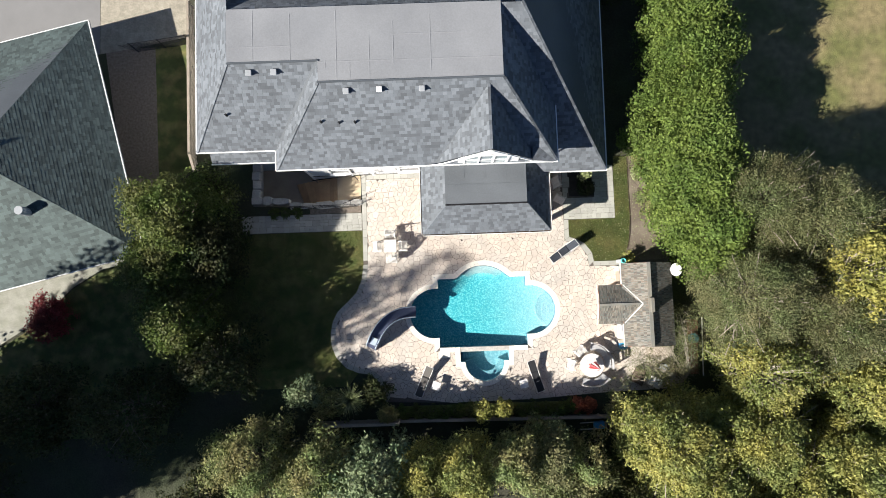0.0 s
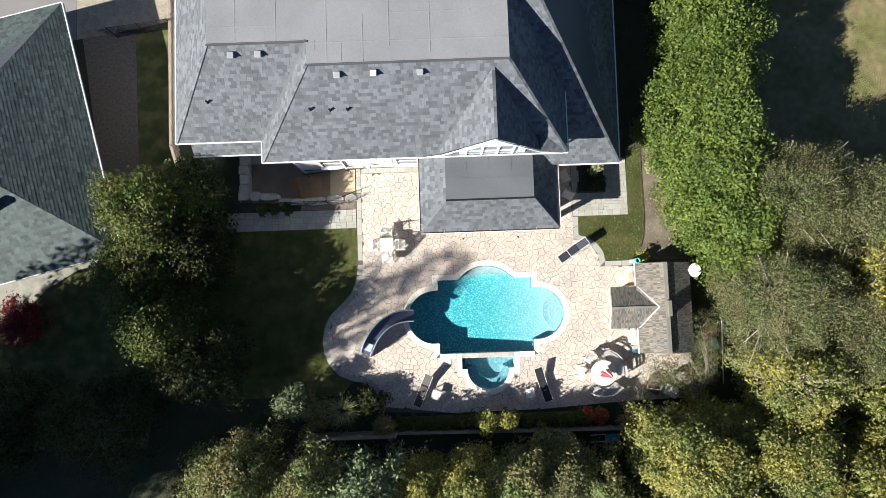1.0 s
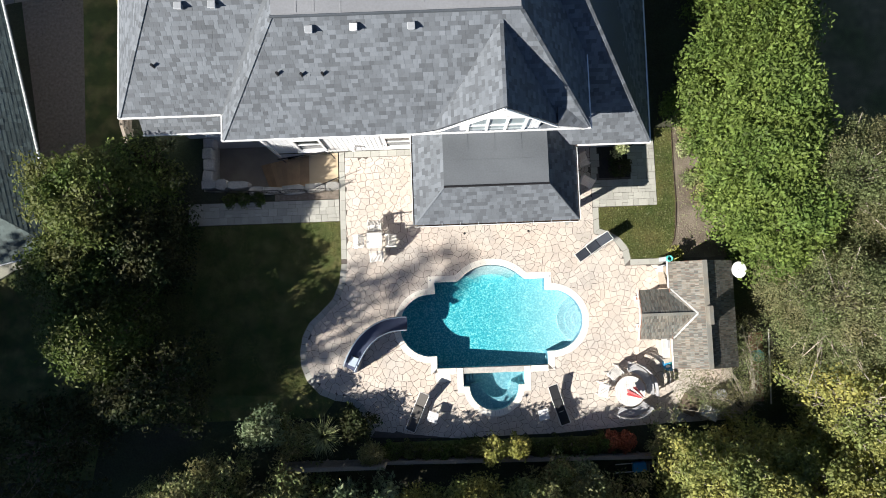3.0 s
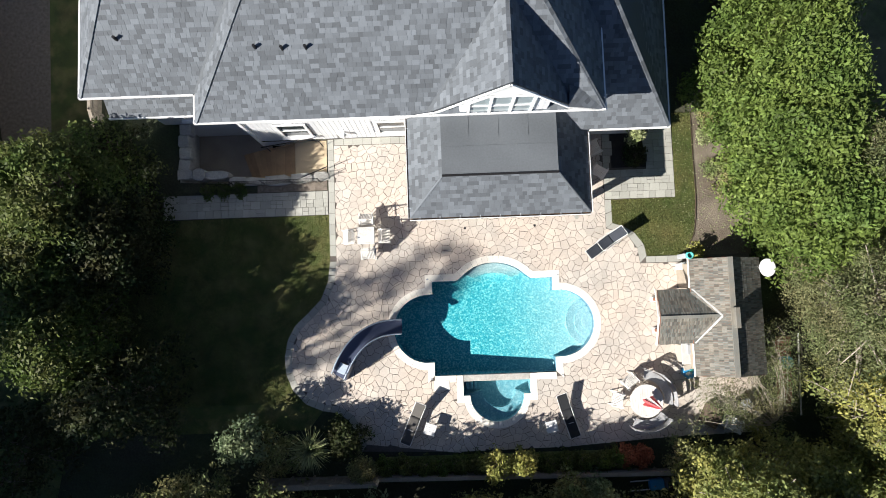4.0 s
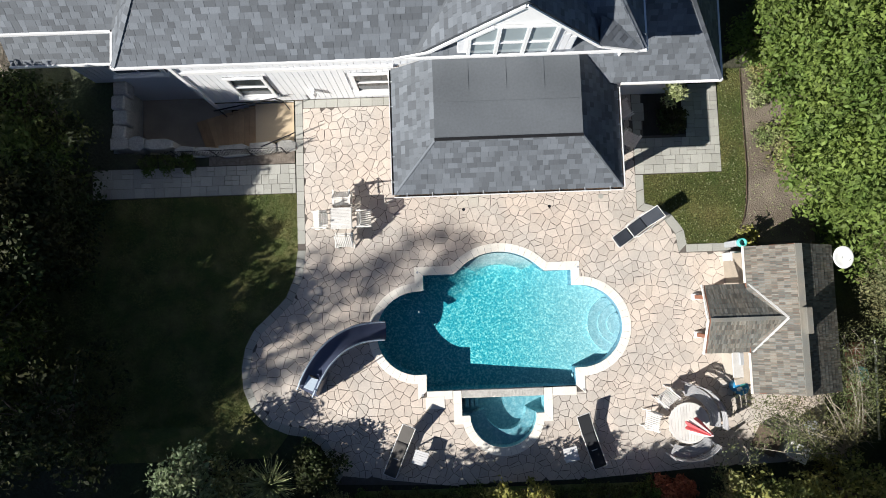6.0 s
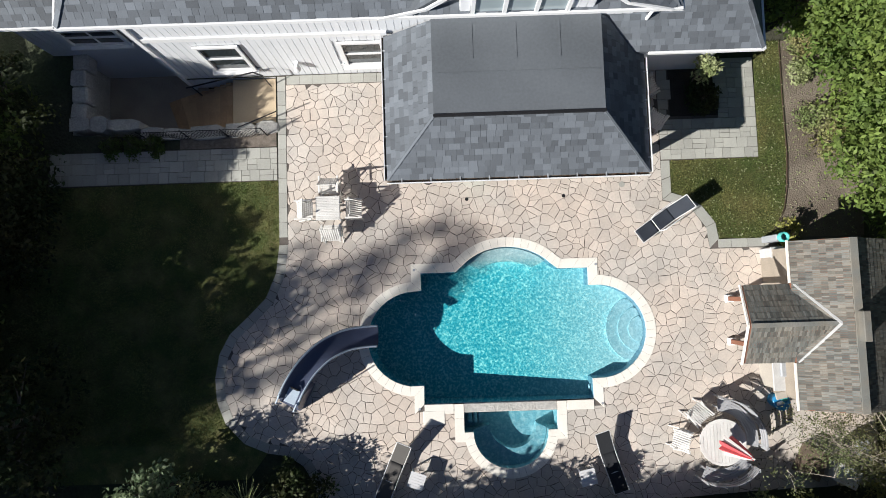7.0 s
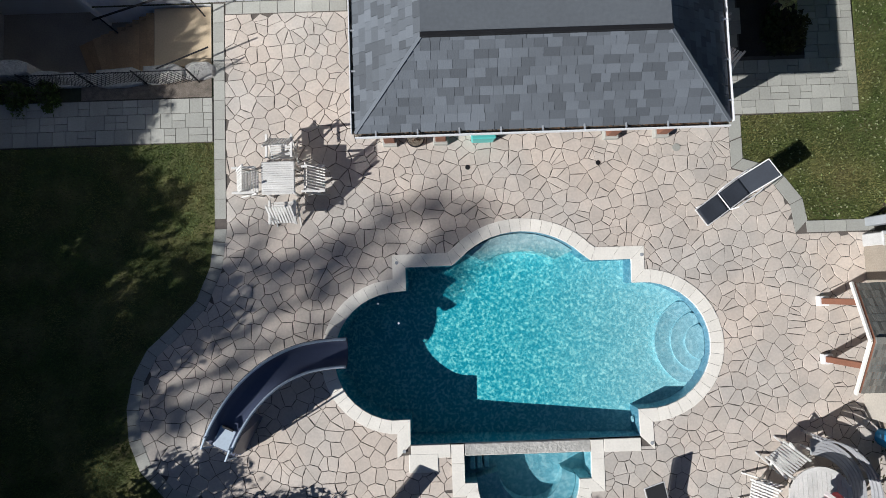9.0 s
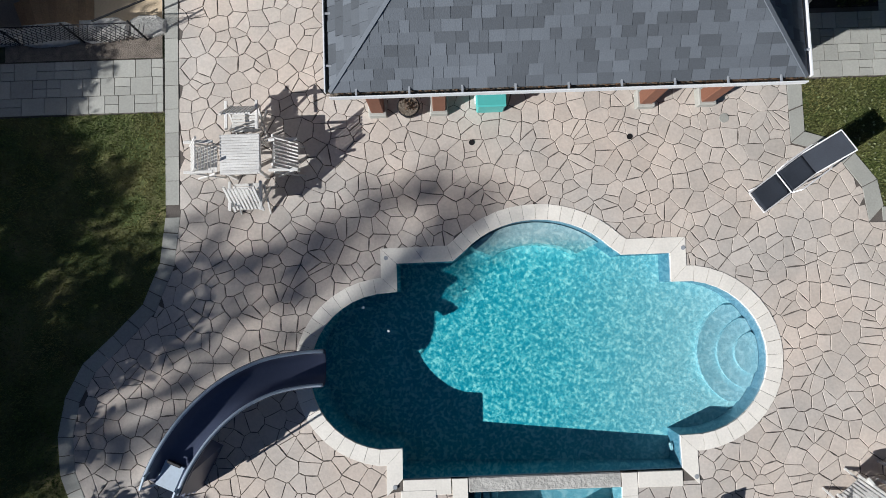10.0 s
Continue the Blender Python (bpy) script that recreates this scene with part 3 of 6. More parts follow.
def boards(x0, x1, y, z0, z1, holes, step=0.2):
    """Upright boards on a south wall, left out behind windows."""
    x = x0
    while x < x1 - 0.03:
        xe = min(x + step, x1)
        runs = [(z0, z1)]
        for hx0, hx1, hz0, hz1 in holes:
            if xe > hx0 + 0.02 and x < hx1 - 0.02:
                runs = [r for a, b in runs for r in ((a, min(b, hz0)), (max(a, hz1), b)) if r[1] - r[0] > 0.04]
        for a, b in runs:
            part("siding_board", boxed(((x + xe) / 2, y - 0.014, (a + b) / 2), (xe - x - 0.014, 0.034, b - a)), M_SIDING, house)
        x = xe


W1, W2 = (-6.25, -5.0, 0.65, 2.4), (-2.3, -1.05, 0.75, 2.4)
boards(-7.46, -1.0, 5.67, -0.9, 2.78, [W1, W2])
boards(-7.46, 5.4, 5.67, 2.98, 5.18, [])
part("belt_board", boxed((-4.2, 5.64, 2.88), (6.6, 0.1, 0.2)), M_WHITE, house)
part("corner_board", boxed((-7.45, 5.63, 2.1), (0.12, 0.12, 6.0)), M_WHITE, house)
for x0, x1, z0, z1 in (W1, W2):
    window(x0, x1, 5.66, z0, z1, house, 0)
boards(-11.5, -7.6, 6.5, 0.4, 3.6, [(-10.4, -8.65, 0.85, 1.9)])
window(-10.4, -8.65, 6.49, 0.85, 1.9, house, 1)
part("soffit", boxed((-1.1, 5.3, 5.12), (13.9, 0.74, 0.03)), M_WHITE, house)
part("soffit", boxed((-10.1, 6.25, 5.12), (4.0, 0.6, 0.03)), M_WHITE, house)
for x, z0 in ((5.78, 2.8),):
    part("downpipe", tubed([(x, 5.2, 5.1), (x, 5.5, 4.8), (x, 5.55, z0)], 0.045, 6), M_WHITE, house, "white downpipe")

# gable front with its transom window
gable = part("gable_wall", boxed((2.42, 5.38, 5.2), (4.3, 0.3, 0.4)), M_WHITE, house, "white gable front above the pavilion")


def upright(outline, y0, y1):
    """A plate standing across y, from an outline in x and z."""
    bm = bmesh.new()
    a = [bm.verts.new((x, y0, z)) for x, z in outline]
    b = [bm.verts.new((x, y1, z)) for x, z in outline]
    bm.faces.new(a)
    bm.faces.new(b[::-1])
    for k in range(len(a)):
        l = (k + 1) % len(a)
        bm.faces.new((a[l], a[k], b[k], b[l]))
    bmesh.ops.recalc_face_normals(bm, faces=bm.faces[:])
    return bm


part("pediment", upright([(0.95, 5.08), (3.95, 5.08), (3.95, 6.28), (2.42, 7.86), (0.95, 6.28)], 5.0, 5.6), M_WHITE, house)
for x, w in ((1.075, 0.23), (3.51, 0.16), (3.68, 0.16), (3.85, 0.16)):
    top = 7.66 - (abs(x - 2.42) + w / 2) * 1.035
    part("siding_board", boxed((x, 4.992, (5.1 + top) / 2), (w - 0.01, 0.016, top - 5.1)), M_SIDING, house)
gw = part("window", upright([(1.27, 5.28), (3.33, 5.28), (3.33, 6.85), (1.8, 6.85), (1.27, 6.3)], 4.97, 4.995), M_GLASS_G, house, "row of white transom windows in the gable")
for x, z1 in ((1.24, 6.3), (1.95, 6.88), (2.66, 6.88), (3.36, 6.88)):
    part("mullion", boxed((x, 4.95, (5.2 + z1) / 2), (0.09, 0.07, z1 - 5.2)), M_WHITE, gw)
for x0, x1, z, h in ((1.2, 3.4, 5.24, 0.09), (1.26, 3.34, 5.98, 0.06), (1.8, 3.4, 6.88, 0.08)):
    part("sash_rail", boxed(((x0 + x1) / 2, 4.956, z), (x1 - x0, 0.05, h)), M_WHITE, gw)
bar((1.24, 4.952, 6.3), (1.82, 4.952, 6.9), 0.06, 0.08, M_WHITE, gw, "sash_rail")
for sx in (-1, 1):
    bar((2.42, 4.92, 8.0), (2.42 + sx * 2.2, 4.92, 5.6), 0.04, 0.1, M_WHITE, house, "rake_board")
    bar((2.42 + sx * 2.2, 4.915, 5.6), (2.42 + sx * 3.3, 4.89, 5.24), 0.04, 0.09, M_WHITE, house, "rake_board")
for pts in ([(4.6, 4.92, 5.72), (5.95, 4.92, 5.22), (5.95, 5.3, 5.35), (4.6, 5.6, 5.9)],):
    flare = part("roof", slab(pts, 0.06), M_SHINGLE, house)
    part("shingles", shingle_mesh("shingles", [([Vector(q) + Vector((0, 0, 0.004)) for q in pts], (0.68, 0.73 if pts[0][0] > 2 else -0.73, 0))], M_SHINGLE, seed=int(60 + pts[0][0])), None, flare, kind="stuff")

# ridge and hip caps
for a, b in (((-8.09, 4.95, ZE), (-5.35, 8.3, ZF)), ((-12.06, 5.97, ZE), (-9.48, 9.3, ZF)), ((5.93, 4.95, 5.22), (3.06, 8.3, ZF)), ((8.97, 4.88, 2.88), (4.1, 11.74, 8.3)), ((2.42, 5.0, 8.05), (2.42, 8.1, 8.05))):
    a, b = Vector(a), Vector(b)
    n = int((b - a).length / 0.22)
    bm = bmesh.new()
    for i in range(n):
        p, q = a.lerp(b, i / n), a.lerp(b, (i + 1.15) / n)
        m = Matrix.Translation((p + q) / 2 + Vector((0, 0, 0.012))) @ (q - p).to_track_quat("X", "Z").to_matrix().to_4x4()
        box(bm, (0, 0, 0), ((q - p).length, 0.13, 0.02), 0, 0, m @ pose(0, 0, 0, 0, 3, 0))
    part("ridge_cap", bm, M_SHINGLE, house, kind="stuff")
for a, b in (((-8.05, 5.97, ZE + .05), (-5.35, 9.3, ZF + .05)), ((-0.13, 4.95, 5.33), (2.42, 8.2, 8.1))):
    bar(a, b, 0.16, 0.02, M_MEMBRANE_D, house, "valley_flashing")
# seams of the membrane
for x, y0, y1 in ((-8.3, 9.3, 11.7), (-6.6, 9.3, 11.5), (-4.5, 8.4, 11.6), (-5.0, 8.9, 9.3), (-3.9, 8.4, 9.2), (-3.0, 8.3, 10.4), (-1.9, 9.0, 11.0), (-0.2, 8.6, 11.3)):
    part("seam", boxed((x, (y0 + y1) / 2, ZF + 0.032), (0.05, y1 - y0, 0.012), 0, 0.004), M_MEMBRANE, house)
for y, x0, x1 in ((9.2, -5.3, 3.05), (10.0, -9.4, -6.6), (10.4, -2.0, 1.5)):
    part("seam", boxed(((x0 + x1) / 2, y, ZF + 0.033), (x1 - x0, 0.05, 0.012), 0, 0.004), M_MEMBRANE, house)
part("roof_edge", boxed((-1.14, 8.27, ZF + 0.02), (8.5, 0.06, 0.1)), M_MEMBRANE_D, house)
part("roof_edge", boxed((-7.4, 9.27, ZF + 0.02), (4.2, 0.06, 0.1)), M_MEMBRANE_D, house)
# vents
for x, y in ((-8.55, 8.9), (-7.4, 8.9), (-4.12, 7.9), (-2.6, 7.92), (-0.65, 7.9)):
    z = ZF - (8.3 if x > -6 else 9.3) * 0.905 + y * 0.905
    vent = part("roof_vent", boxed((x, y, z + 0.1), (0.22, 0.2, 0.2), 0, 0.03), M_GREY, house, "small boxed metal roof vent")
    part("vent_cap", boxed((x, y - 0.02, z + 0.22), (0.27, 0.27, 0.035), 0, 0.015), M_GREY if x != -2.6 else M_ALU, vent)
for x, y in ((-10.1, 7.4), (-5.5, 6.8), (-4.65, 6.75), (-3.9, 6.75)):
    z = ZF - (8.3 if x > -6 else 9.3) * 0.905 + y * 0.905
    part("vent_pipe", tubed([(x, y, z - 0.05), (x, y, z + 0.22)], 0.05, 8), M_IRON, house, "black plumbing vent pipe")

# ---- pavilion ----
pavilion = thing("pavilion", "open pool pavilion with a hipped grey shingle roof on brown posts", "pavilion")
PZ, PF = 2.65, 3.6
PX0, PX1, PY = -1.0, 5.9, 1.73
FX0, FX1, FY = 0.3, 4.54, 3.145
for key, pts in {"s": [(PX0, PY, PZ), (PX1, PY, PZ), (FX1, FY, PF), (FX0, FY, PF)], "w": [(PX0, 5.6, PZ), (PX0, PY, PZ), (FX0, FY, PF), (FX0, 5.6, PF)], "e": [(PX1, PY, PZ), (PX1, 5.6, PZ), (FX1, 5.6, PF), (FX1, FY, PF)]}.items():
    roof = part("roof", slab(pts, 0.14), M_MEMBRANE_D, pavilion)
    if key == "s":
        for q in shingles(pts, seed=115):
            part("shingle", mesh_from("shingle", q, [(0, 1, 2, 3), (4, 5, 1, 0), (4, 0, 3), (5, 2, 1)], M_SHINGLE_PIECE), None, roof)
        continue
    part("shingle_course", shingle_mesh("shingles", [(pts, None)], M_SHINGLE, seed=ord(key)), None, roof, "grey shingles in mixed tones", kind="stuff")
part("flat_roof", boxed(((FX0 + FX1) / 2, (FY + 5.6) / 2, PF - 0.06), (FX1 - FX0 + 0.04, 5.6 - FY, 0.2)), M_MEMBRANE_P, pavilion, "dark flat roof membrane")


for a, b in (((PX0, PY - .02, PZ - .05), (PX1, PY - .02, PZ - .05)), ((PX0, PY, PZ - .05), (PX0, 5.6, PZ - .05)), ((PX1, PY, PZ - .05), (PX1, 4.8, PZ - .05))):
    bar(a, b, 0.13, 0.02, M_SOIL, pavilion, "gutter", "white gutter floor covered with brown debris")
    d = Vector((0, -0.065, 0.05)) if a[1] == b[1] else Vector((-0.065 if a[0] < 0 else 0.065, 0, 0.05))
    bar(Vector(a) + d, Vector(b) + d, 0.018 if a[1] == b[1] else 0.018, 0.1, M_WHITE, pavilion, "gutter_lip")
    n = int((Vector(b) - Vector(a)).length / 0.75)
    for i in range(n):
        q = Vector(a).lerp(Vector(b), (i + 0.5) / n)
        part("gutter_strap", boxed(q + Vector((0, 0, 0.08)), (0.03, 0.13, 0.015) if a[1] == b[1] else (0.13, 0.03, 0.015)), M_GREY, pavilion)
for a, b in (((PX0, PY, PZ), (FX0, FY, PF)), ((PX1, PY, PZ), (FX1, FY, PF))):
    bar(Vector(a) + Vector((0, 0, .015)), Vector(b) + Vector((0, 0, .015)), 0.06, 0.02, M_SHINGLE, pavilion, "hip_cap")
for x in (1.3, 2.4, 3.5):
    part("seam", boxed((x, 5.0, PF + 0.045), (0.03, 0.9, 0.008)), M_MEMBRANE_P, pavilion)
part("seam", boxed((2.42, 4.2, PF + 0.046), (4.1, 0.03, 0.008)), M_MEMBRANE_P, pavilion)
part("roof_edge", boxed((2.42, FY - 0.01, PF + 0.02), (4.3, 0.07, 0.09)), M_IRON, pavilion)
for x in (-0.56, 0.58, 4.42, 5.56):
    for y in (2.25, 5.2):
        if y > 3 and 0 < x < 5:
            continue
        post = part("post", boxed((x, y, 1.35), (0.24, 0.24, 2.4), 0, 0.015), M_POST, pavilion, "red-brown boxed timber post")
        part("post_base", boxed((x, y, 0.1), (0.34, 0.34, 0.2), 0, 0.02), M_PAVER, post, "pale stone plinth")
part("beam", boxed((2.45, 2.25, 2.5), (6.5, 0.2, 0.24)), M_POST, pavilion)
part("ceiling_board", boxed((2.45, 3.8, 2.62), (6.6, 3.5, 0.03)), M_POST, pavilion)

# ---- neighbour's house ----
neighbour = thing("neighbour_house", "neighbouring house with a blue-grey shingle hip roof", "house")
NE_, SE_, AP = (-19.23, 14.36, 2.4), (-16.08, 1.27, 2.4), (-23.46, 6.18, 5.4)
NW_, SW_, AP2 = (-39.9, 9.6, 2.4), (-36.4, -3.47, 2.4), (-35.3, 3.38, 5.4)
for pts in ([NE_, SE_, AP], [SE_, SW_, AP2, AP], [NE_, NW_, AP2, AP]):
    roof = part("roof", slab(pts, 0.16), M_MEMBRANE_D, neighbour)
    part("shingle_course", shingle_mesh("shingles", [(pts, None)], M_SHINGLE_N, row=0.16, width=(0.13, 0.32), thick=0.008), None, roof, "blue-grey shingles", kind="stuff")
for a, b in ((NE_, SE_), (SE_, SW_), (NE_, NW_)):
    bar(a, b, 0.045, 0.08, M_WHITE, neighbour, "gutter", "white metal gutter")
# Unseen dormer with its roof, added to cast a shadow on the hip roof.
gab = part("dormer", prism(bmesh.new(), [(-31, 2.6), (-26.8, 2.6), (-26.8, 7.0), (-31, 7.0)], 3.5, 5.8), M_SIDING, neighbour, "unseen white upper storey dormer added for its shadow")
for pts in ([(-31.2, 2.4, 5.7), (-26.6, 2.4, 5.7), (-26.6, 4.8, 7.9), (-31.2, 4.8, 7.9)], [(-31.2, 7.2, 5.7), (-26.6, 7.2, 5.7), (-26.6, 4.8, 7.9), (-31.2, 4.8, 7.9)]):
    part("roof", slab(pts, 0.14), M_SHINGLE_N, neighbour)
part("wall", boxed((-29.2, 5.0, 1.1), (18.5, 10.4, 2.2), 13.5), M_SIDING, neighbour)


# ---- trees ----
def leaf_cloud(name, mat, clumps, size, seed):
    """Leaves: small bent quads scattered round clump centres (x, y, z, radius, count)."""
    rng = np.random.default_rng(seed)
    pos, out = [], []
    for x, y, z, r, c in clumps:
        d = rng.normal(size=(c, 3))
        d /= np.linalg.norm(d, axis=1)[:, None]
        rad = r * rng.uniform(0.08, 1.3, size=(c, 1)) ** 0.7
        pos.append(np.array((x, y, z)) + d * rad * np.array((1, 1, 0.8)))
        out.append(d)
    pos, out = np.concatenate(pos), np.concatenate(out)
    n = len(pos)
    nrm = out * 0.45 + np.array((-0.2, -0.1, 0.5)) + rng.normal(size=(n, 3)) * 0.6
    nrm /= np.linalg.norm(nrm, axis=1)[:, None]
    side = np.cross(nrm, rng.normal(size=(n, 3)))
    side /= np.linalg.norm(side, axis=1)[:, None]
    fwd = np.cross(nrm, side)
    s = size * rng.uniform(0.6, 1.4, size=(n, 1))
    v = np.empty((n, 4, 3))
    v[:, 0], v[:, 1] = pos - fwd * s, pos + side * s * 0.5 - nrm * s * 0.15
    v[:, 2], v[:, 3] = pos + fwd * s, pos - side * s * 0.5 - nrm * s * 0.15
    me = bpy.data.meshes.new(name)
    me.vertices.add(n * 4)
    me.vertices.foreach_set("co", v.reshape(-1))
    me.loops.add(n * 4)
    me.loops.foreach_set("vertex_index", np.arange(n * 4, dtype=np.int32))
    me.polygons.add(n)
    me.polygons.foreach_set("loop_start", np.arange(0, n * 4, 4, dtype=np.int32))
    me.update(calc_edges=True)
    me.materials.append(mat)
    return me


def crown_clumps(rng, height, base, radius, count, leaves, clump, shape):
    """Clump centres through a crown: shape 'round', 'cone', 'column' or 'open'."""
    res = []
    for i in range(count):
        h = rng.uniform(0, 1) ** (0.8 if shape != "cone" else 1.2)
        if shape == "cone":
            lim = radius * (1.05 - h) ** 0.8
        elif shape == "column":
            lim = radius * min(1.0, 1.6 * (1.02 - h) ** 0.45)
        else:
            lim = radius * math.sqrt(max(0.03, 1 - (2 * h * 0.86 - 0.72) ** 2 * 0.95))
        a = rng.uniform(0, math.tau)
        wob = 1 + 0.22 * math.sin(3 * a + height) + 0.12 * math.sin(7 * a + radius)
        q = lim * wob * rng.uniform(0.25, 1.0) ** 0.5
        r = clump * rng.uniform(0.6, 1.3)
        res.append((q * math.cos(a), q * math.sin(a), base + h * (height - base) - r * 0.4, r, max(6, int(leaves * r * r / clump / clump))))
    return res


def tree(name, at, height, radius, leaf, label, shape="round", count=160, leaves=60, clump=0.55, size=0.09, base=None, bark=None, seed=1, category="tree", group=""):
    rng = random.Random(seed)
    base = height * 0.3 if base is None else base
    ob = thing(name, label, category, group, at=at)
    clumps = crown_clumps(rng, height, base, radius, count, leaves, clump, shape)
    bm = bmesh.new()
    lean = rng.uniform(-0.2, 0.2)
    r0 = 0.03 * height * 0.9
    stem = [(0, 0, -0.05), (lean * 0.3, 0.05, height * 0.3), (lean, -0.05, height * 0.6), (lean * 1.4, 0.05, height * 0.9)]
    tube(bm, stem, [r0, r0 * 0.75, r0 * 0.45, r0 * 0.12], 8)
    for c in clumps[:: max(1, count // (70 if shape == "open" else 26))]:
        k = rng.uniform(0.25, 0.7)
        root = Vector((lean * k, 0, height * k * 0.85))
        tip = Vector(c[:3])
        if shape == "open":
            tip += Vector((c[0] * 0.16, c[1] * 0.16, 0.35))
        if tip.z < root.z:
            root.z = max(0.3, tip.z - 0.5)
        mid = root.lerp(tip, 0.5) + Vector((rng.uniform(-0.2, 0.2), rng.uniform(-0.2, 0.2), 0.15))
        tube(bm, [root, mid, tip], [r0 * 0.35, r0 * 0.2, r0 * 0.06], 5)
    part("trunk", bm, bark or M_BARK, ob, smooth=True)
    part("crown", leaf_cloud("crown", leaf, clumps, size, seed), None, ob)
    return ob


G_HEDGE = "tall hedge trees along the garden"
hedge_a = tree("hedge_tree", (13.9, 1.5, 0), 6.2, 2.0, L_HEDGE, "dense bright green hedge tree beside the soil bed", "column", 280, 95, 0.5, 0.08, 1.0, seed=11, group=G_HEDGE)
hedge_b = tree("hedge_tree", (13.6, 3.9, 0), 6.0, 2.05, L_HEDGE, "dense bright green hedge tree beside the soil bed", "column", 280, 95, 0.52, 0.08, 1.0, seed=12, group=G_HEDGE)
for i, (x, y, r) in enumerate(((13.6, 6.0, 40), (13.4, 8.2, 130), (13.7, 10.5, 220), (13.6, 12.9, 300), (13.9, 15.4, 20), (13.8, 18.0, 200))):
    copy_thing((hedge_a, hedge_b)[i % 2], pose(x, y, 0, 0, 0, r))


# ---- stairwell to the basement ----
well = thing("stairwell", "sunken basement stairwell with rough stone retaining walls", "stairwell", kind="structure")
bm = bmesh.new()
lo = [bm.verts.new((x, y, -2.1)) for x, y in PIT]
hi = [bm.verts.new((x, y, 0.0)) for x, y in PIT]
for i in range(len(PIT)):
    j = (i + 1) % len(PIT)
    if PIT[i][1] < 5.0 or PIT[j][1] < 5.0 or (PIT[i][0] < -10 and PIT[j][0] < -10):
        bm.faces.new((lo[i], lo[j], hi[j], hi[i]))
part("retaining_wall", bm, M_ROCK, well)
part("well_floor", sheet([PIT], -2.08), M_WELL, well, "brown concrete floor")
rng = random.Random(8)
x = -11.0
while x < -4.9:
    w = rng.uniform(0.5, 1.05)
    d, h = rng.uniform(0.36, 0.52), rng.uniform(0.05, 0.12)
    cx, cy = x + w / 2, 4.0 - 0.12 * math.sin((x + 11.0) * 0.55) + (0.3 if x < -9.6 else 0.0)
    x += w + 0.02
    ring = [(-0.5, -0.38), (-0.28, -0.5), (0.2, -0.47), (0.5, -0.34), (0.5, 0.3), (0.26, 0.5), (-0.2, 0.46), (-0.5, 0.36)]
    ring = [(w * (px + rng.uniform(-.03, .03)), d * (py + rng.uniform(-.08, .08))) for px, py in ring]
    n = len(ring)
    bm = bmesh.new()
    loops = [[bm.verts.new((cx + px * k, cy + py * k, z + (rng.uniform(-.02, .02) if z > 0 else 0))) for px, py in ring] for k, z in ((1.0, -0.55), (1.0, h * 0.6), (0.9, h))]
    for r0, r1 in zip(loops, loops[1:]):
        for k in range(n):
            bm.faces.new((r0[k], r0[(k + 1) % n], r1[(k + 1) % n], r1[k]))
    bm.faces.new(loops[2])
    part("boulder", bm, M_ROCK, well)
for k in range(4):
    w = rng.uniform(0.42, 0.5)
    part("boulder", boxed((-10.72 + 0.05 * (k % 2), 4.7 + 0.52 * k, -0.22), (w, 0.5, 0.56 + 0.06 * (k % 3)), rng.uniform(-7, 7), 0.05), M_ROCK, well)
part("landing", boxed((-5.32, 4.9, -0.26), (1.38, 1.4, 0.2), 0, 0.01), M_TAN, well, "sunlit tan concrete landing")
stairs = thing("basement_stairs", "brown timber stairs leading down to the basement", "stairs")
for i in range(10):
    z = -0.34 - 0.17 * i
    turn = max(0, i - 3) * 4
    part("tread", boxed((-6.14 - 0.25 * i, 4.85, z), (0.27, 1.45, 0.05), turn if turn < 20 else 20, 0.008), M_PLANK, stairs)
    part("riser", boxed((-6.02 - 0.25 * i, 4.85, z - 0.1), (0.025, 1.4, 0.15)), M_PLANK, stairs)
for y in (4.15, 5.5):
    bar((-6.0, y, -0.3), (-8.4, y, -1.95), 0.05, 0.25, M_PLANK, stairs, "stringer")
rail = thing("handrail", "black iron handrail along the white house wall", "handrail")
part("rail", tubed([(-7.5, 5.42, -0.25), (-5.05, 5.42, 0.9), (-4.75, 5.3, 0.9)], 0.025, 6), M_IRON, rail)
for p in ((-7.3, 5.42, -0.18), (-4.76, 5.3, 0.88)):
    part("rail_post", tubed([(p[0], p[1], max(-1.2, p[2] - 1.0) if p[0] < -5 else 0.0), p], 0.018, 6), M_IRON, rail)
lattice = thing("lattice_fence", "low black lattice fence along the stone rim", "fence")
bm = bmesh.new()
for i in range(44):
    x = -8.6 + i * 0.085
    y0 = 3.72 + 0.04 * math.sin(i * 0.3)
    for sgn in (-1, 1):
        tube(bm, [(x, y0, 0.12), (x + sgn * 0.28, y0 + 0.06, 0.62)], 0.006, 4, False)
part("lattice", bm, M_IRON, lattice, kind="stuff")
for x in (-8.6, -7.3, -6.1, -4.9):
    part("fence_post", tubed([(x, 3.75, -0.02), (x, 3.78, 0.75)], 0.02, 6), M_IRON, lattice)
part("top_rail", tubed([(-8.6, 3.78, 0.64), (-4.9, 3.8, 0.64)], 0.012, 6), M_IRON, lattice)
part("top_rail", tubed([(-5.6, 3.85, 0.64), (-4.45, 4.3, 0.64)], 0.02, 6), M_IRON, lattice)
sheet_thing("gravel_bed", [[(-7.6, 3.4), (-4.62, 3.4), (-4.62, 4.1), (-5.8, 3.9), (-7.0, 3.75), (-7.6, 3.75)]], 0.004, M_GRAVEL, "strip of brown gravel along the stone rim", "gravel bed")

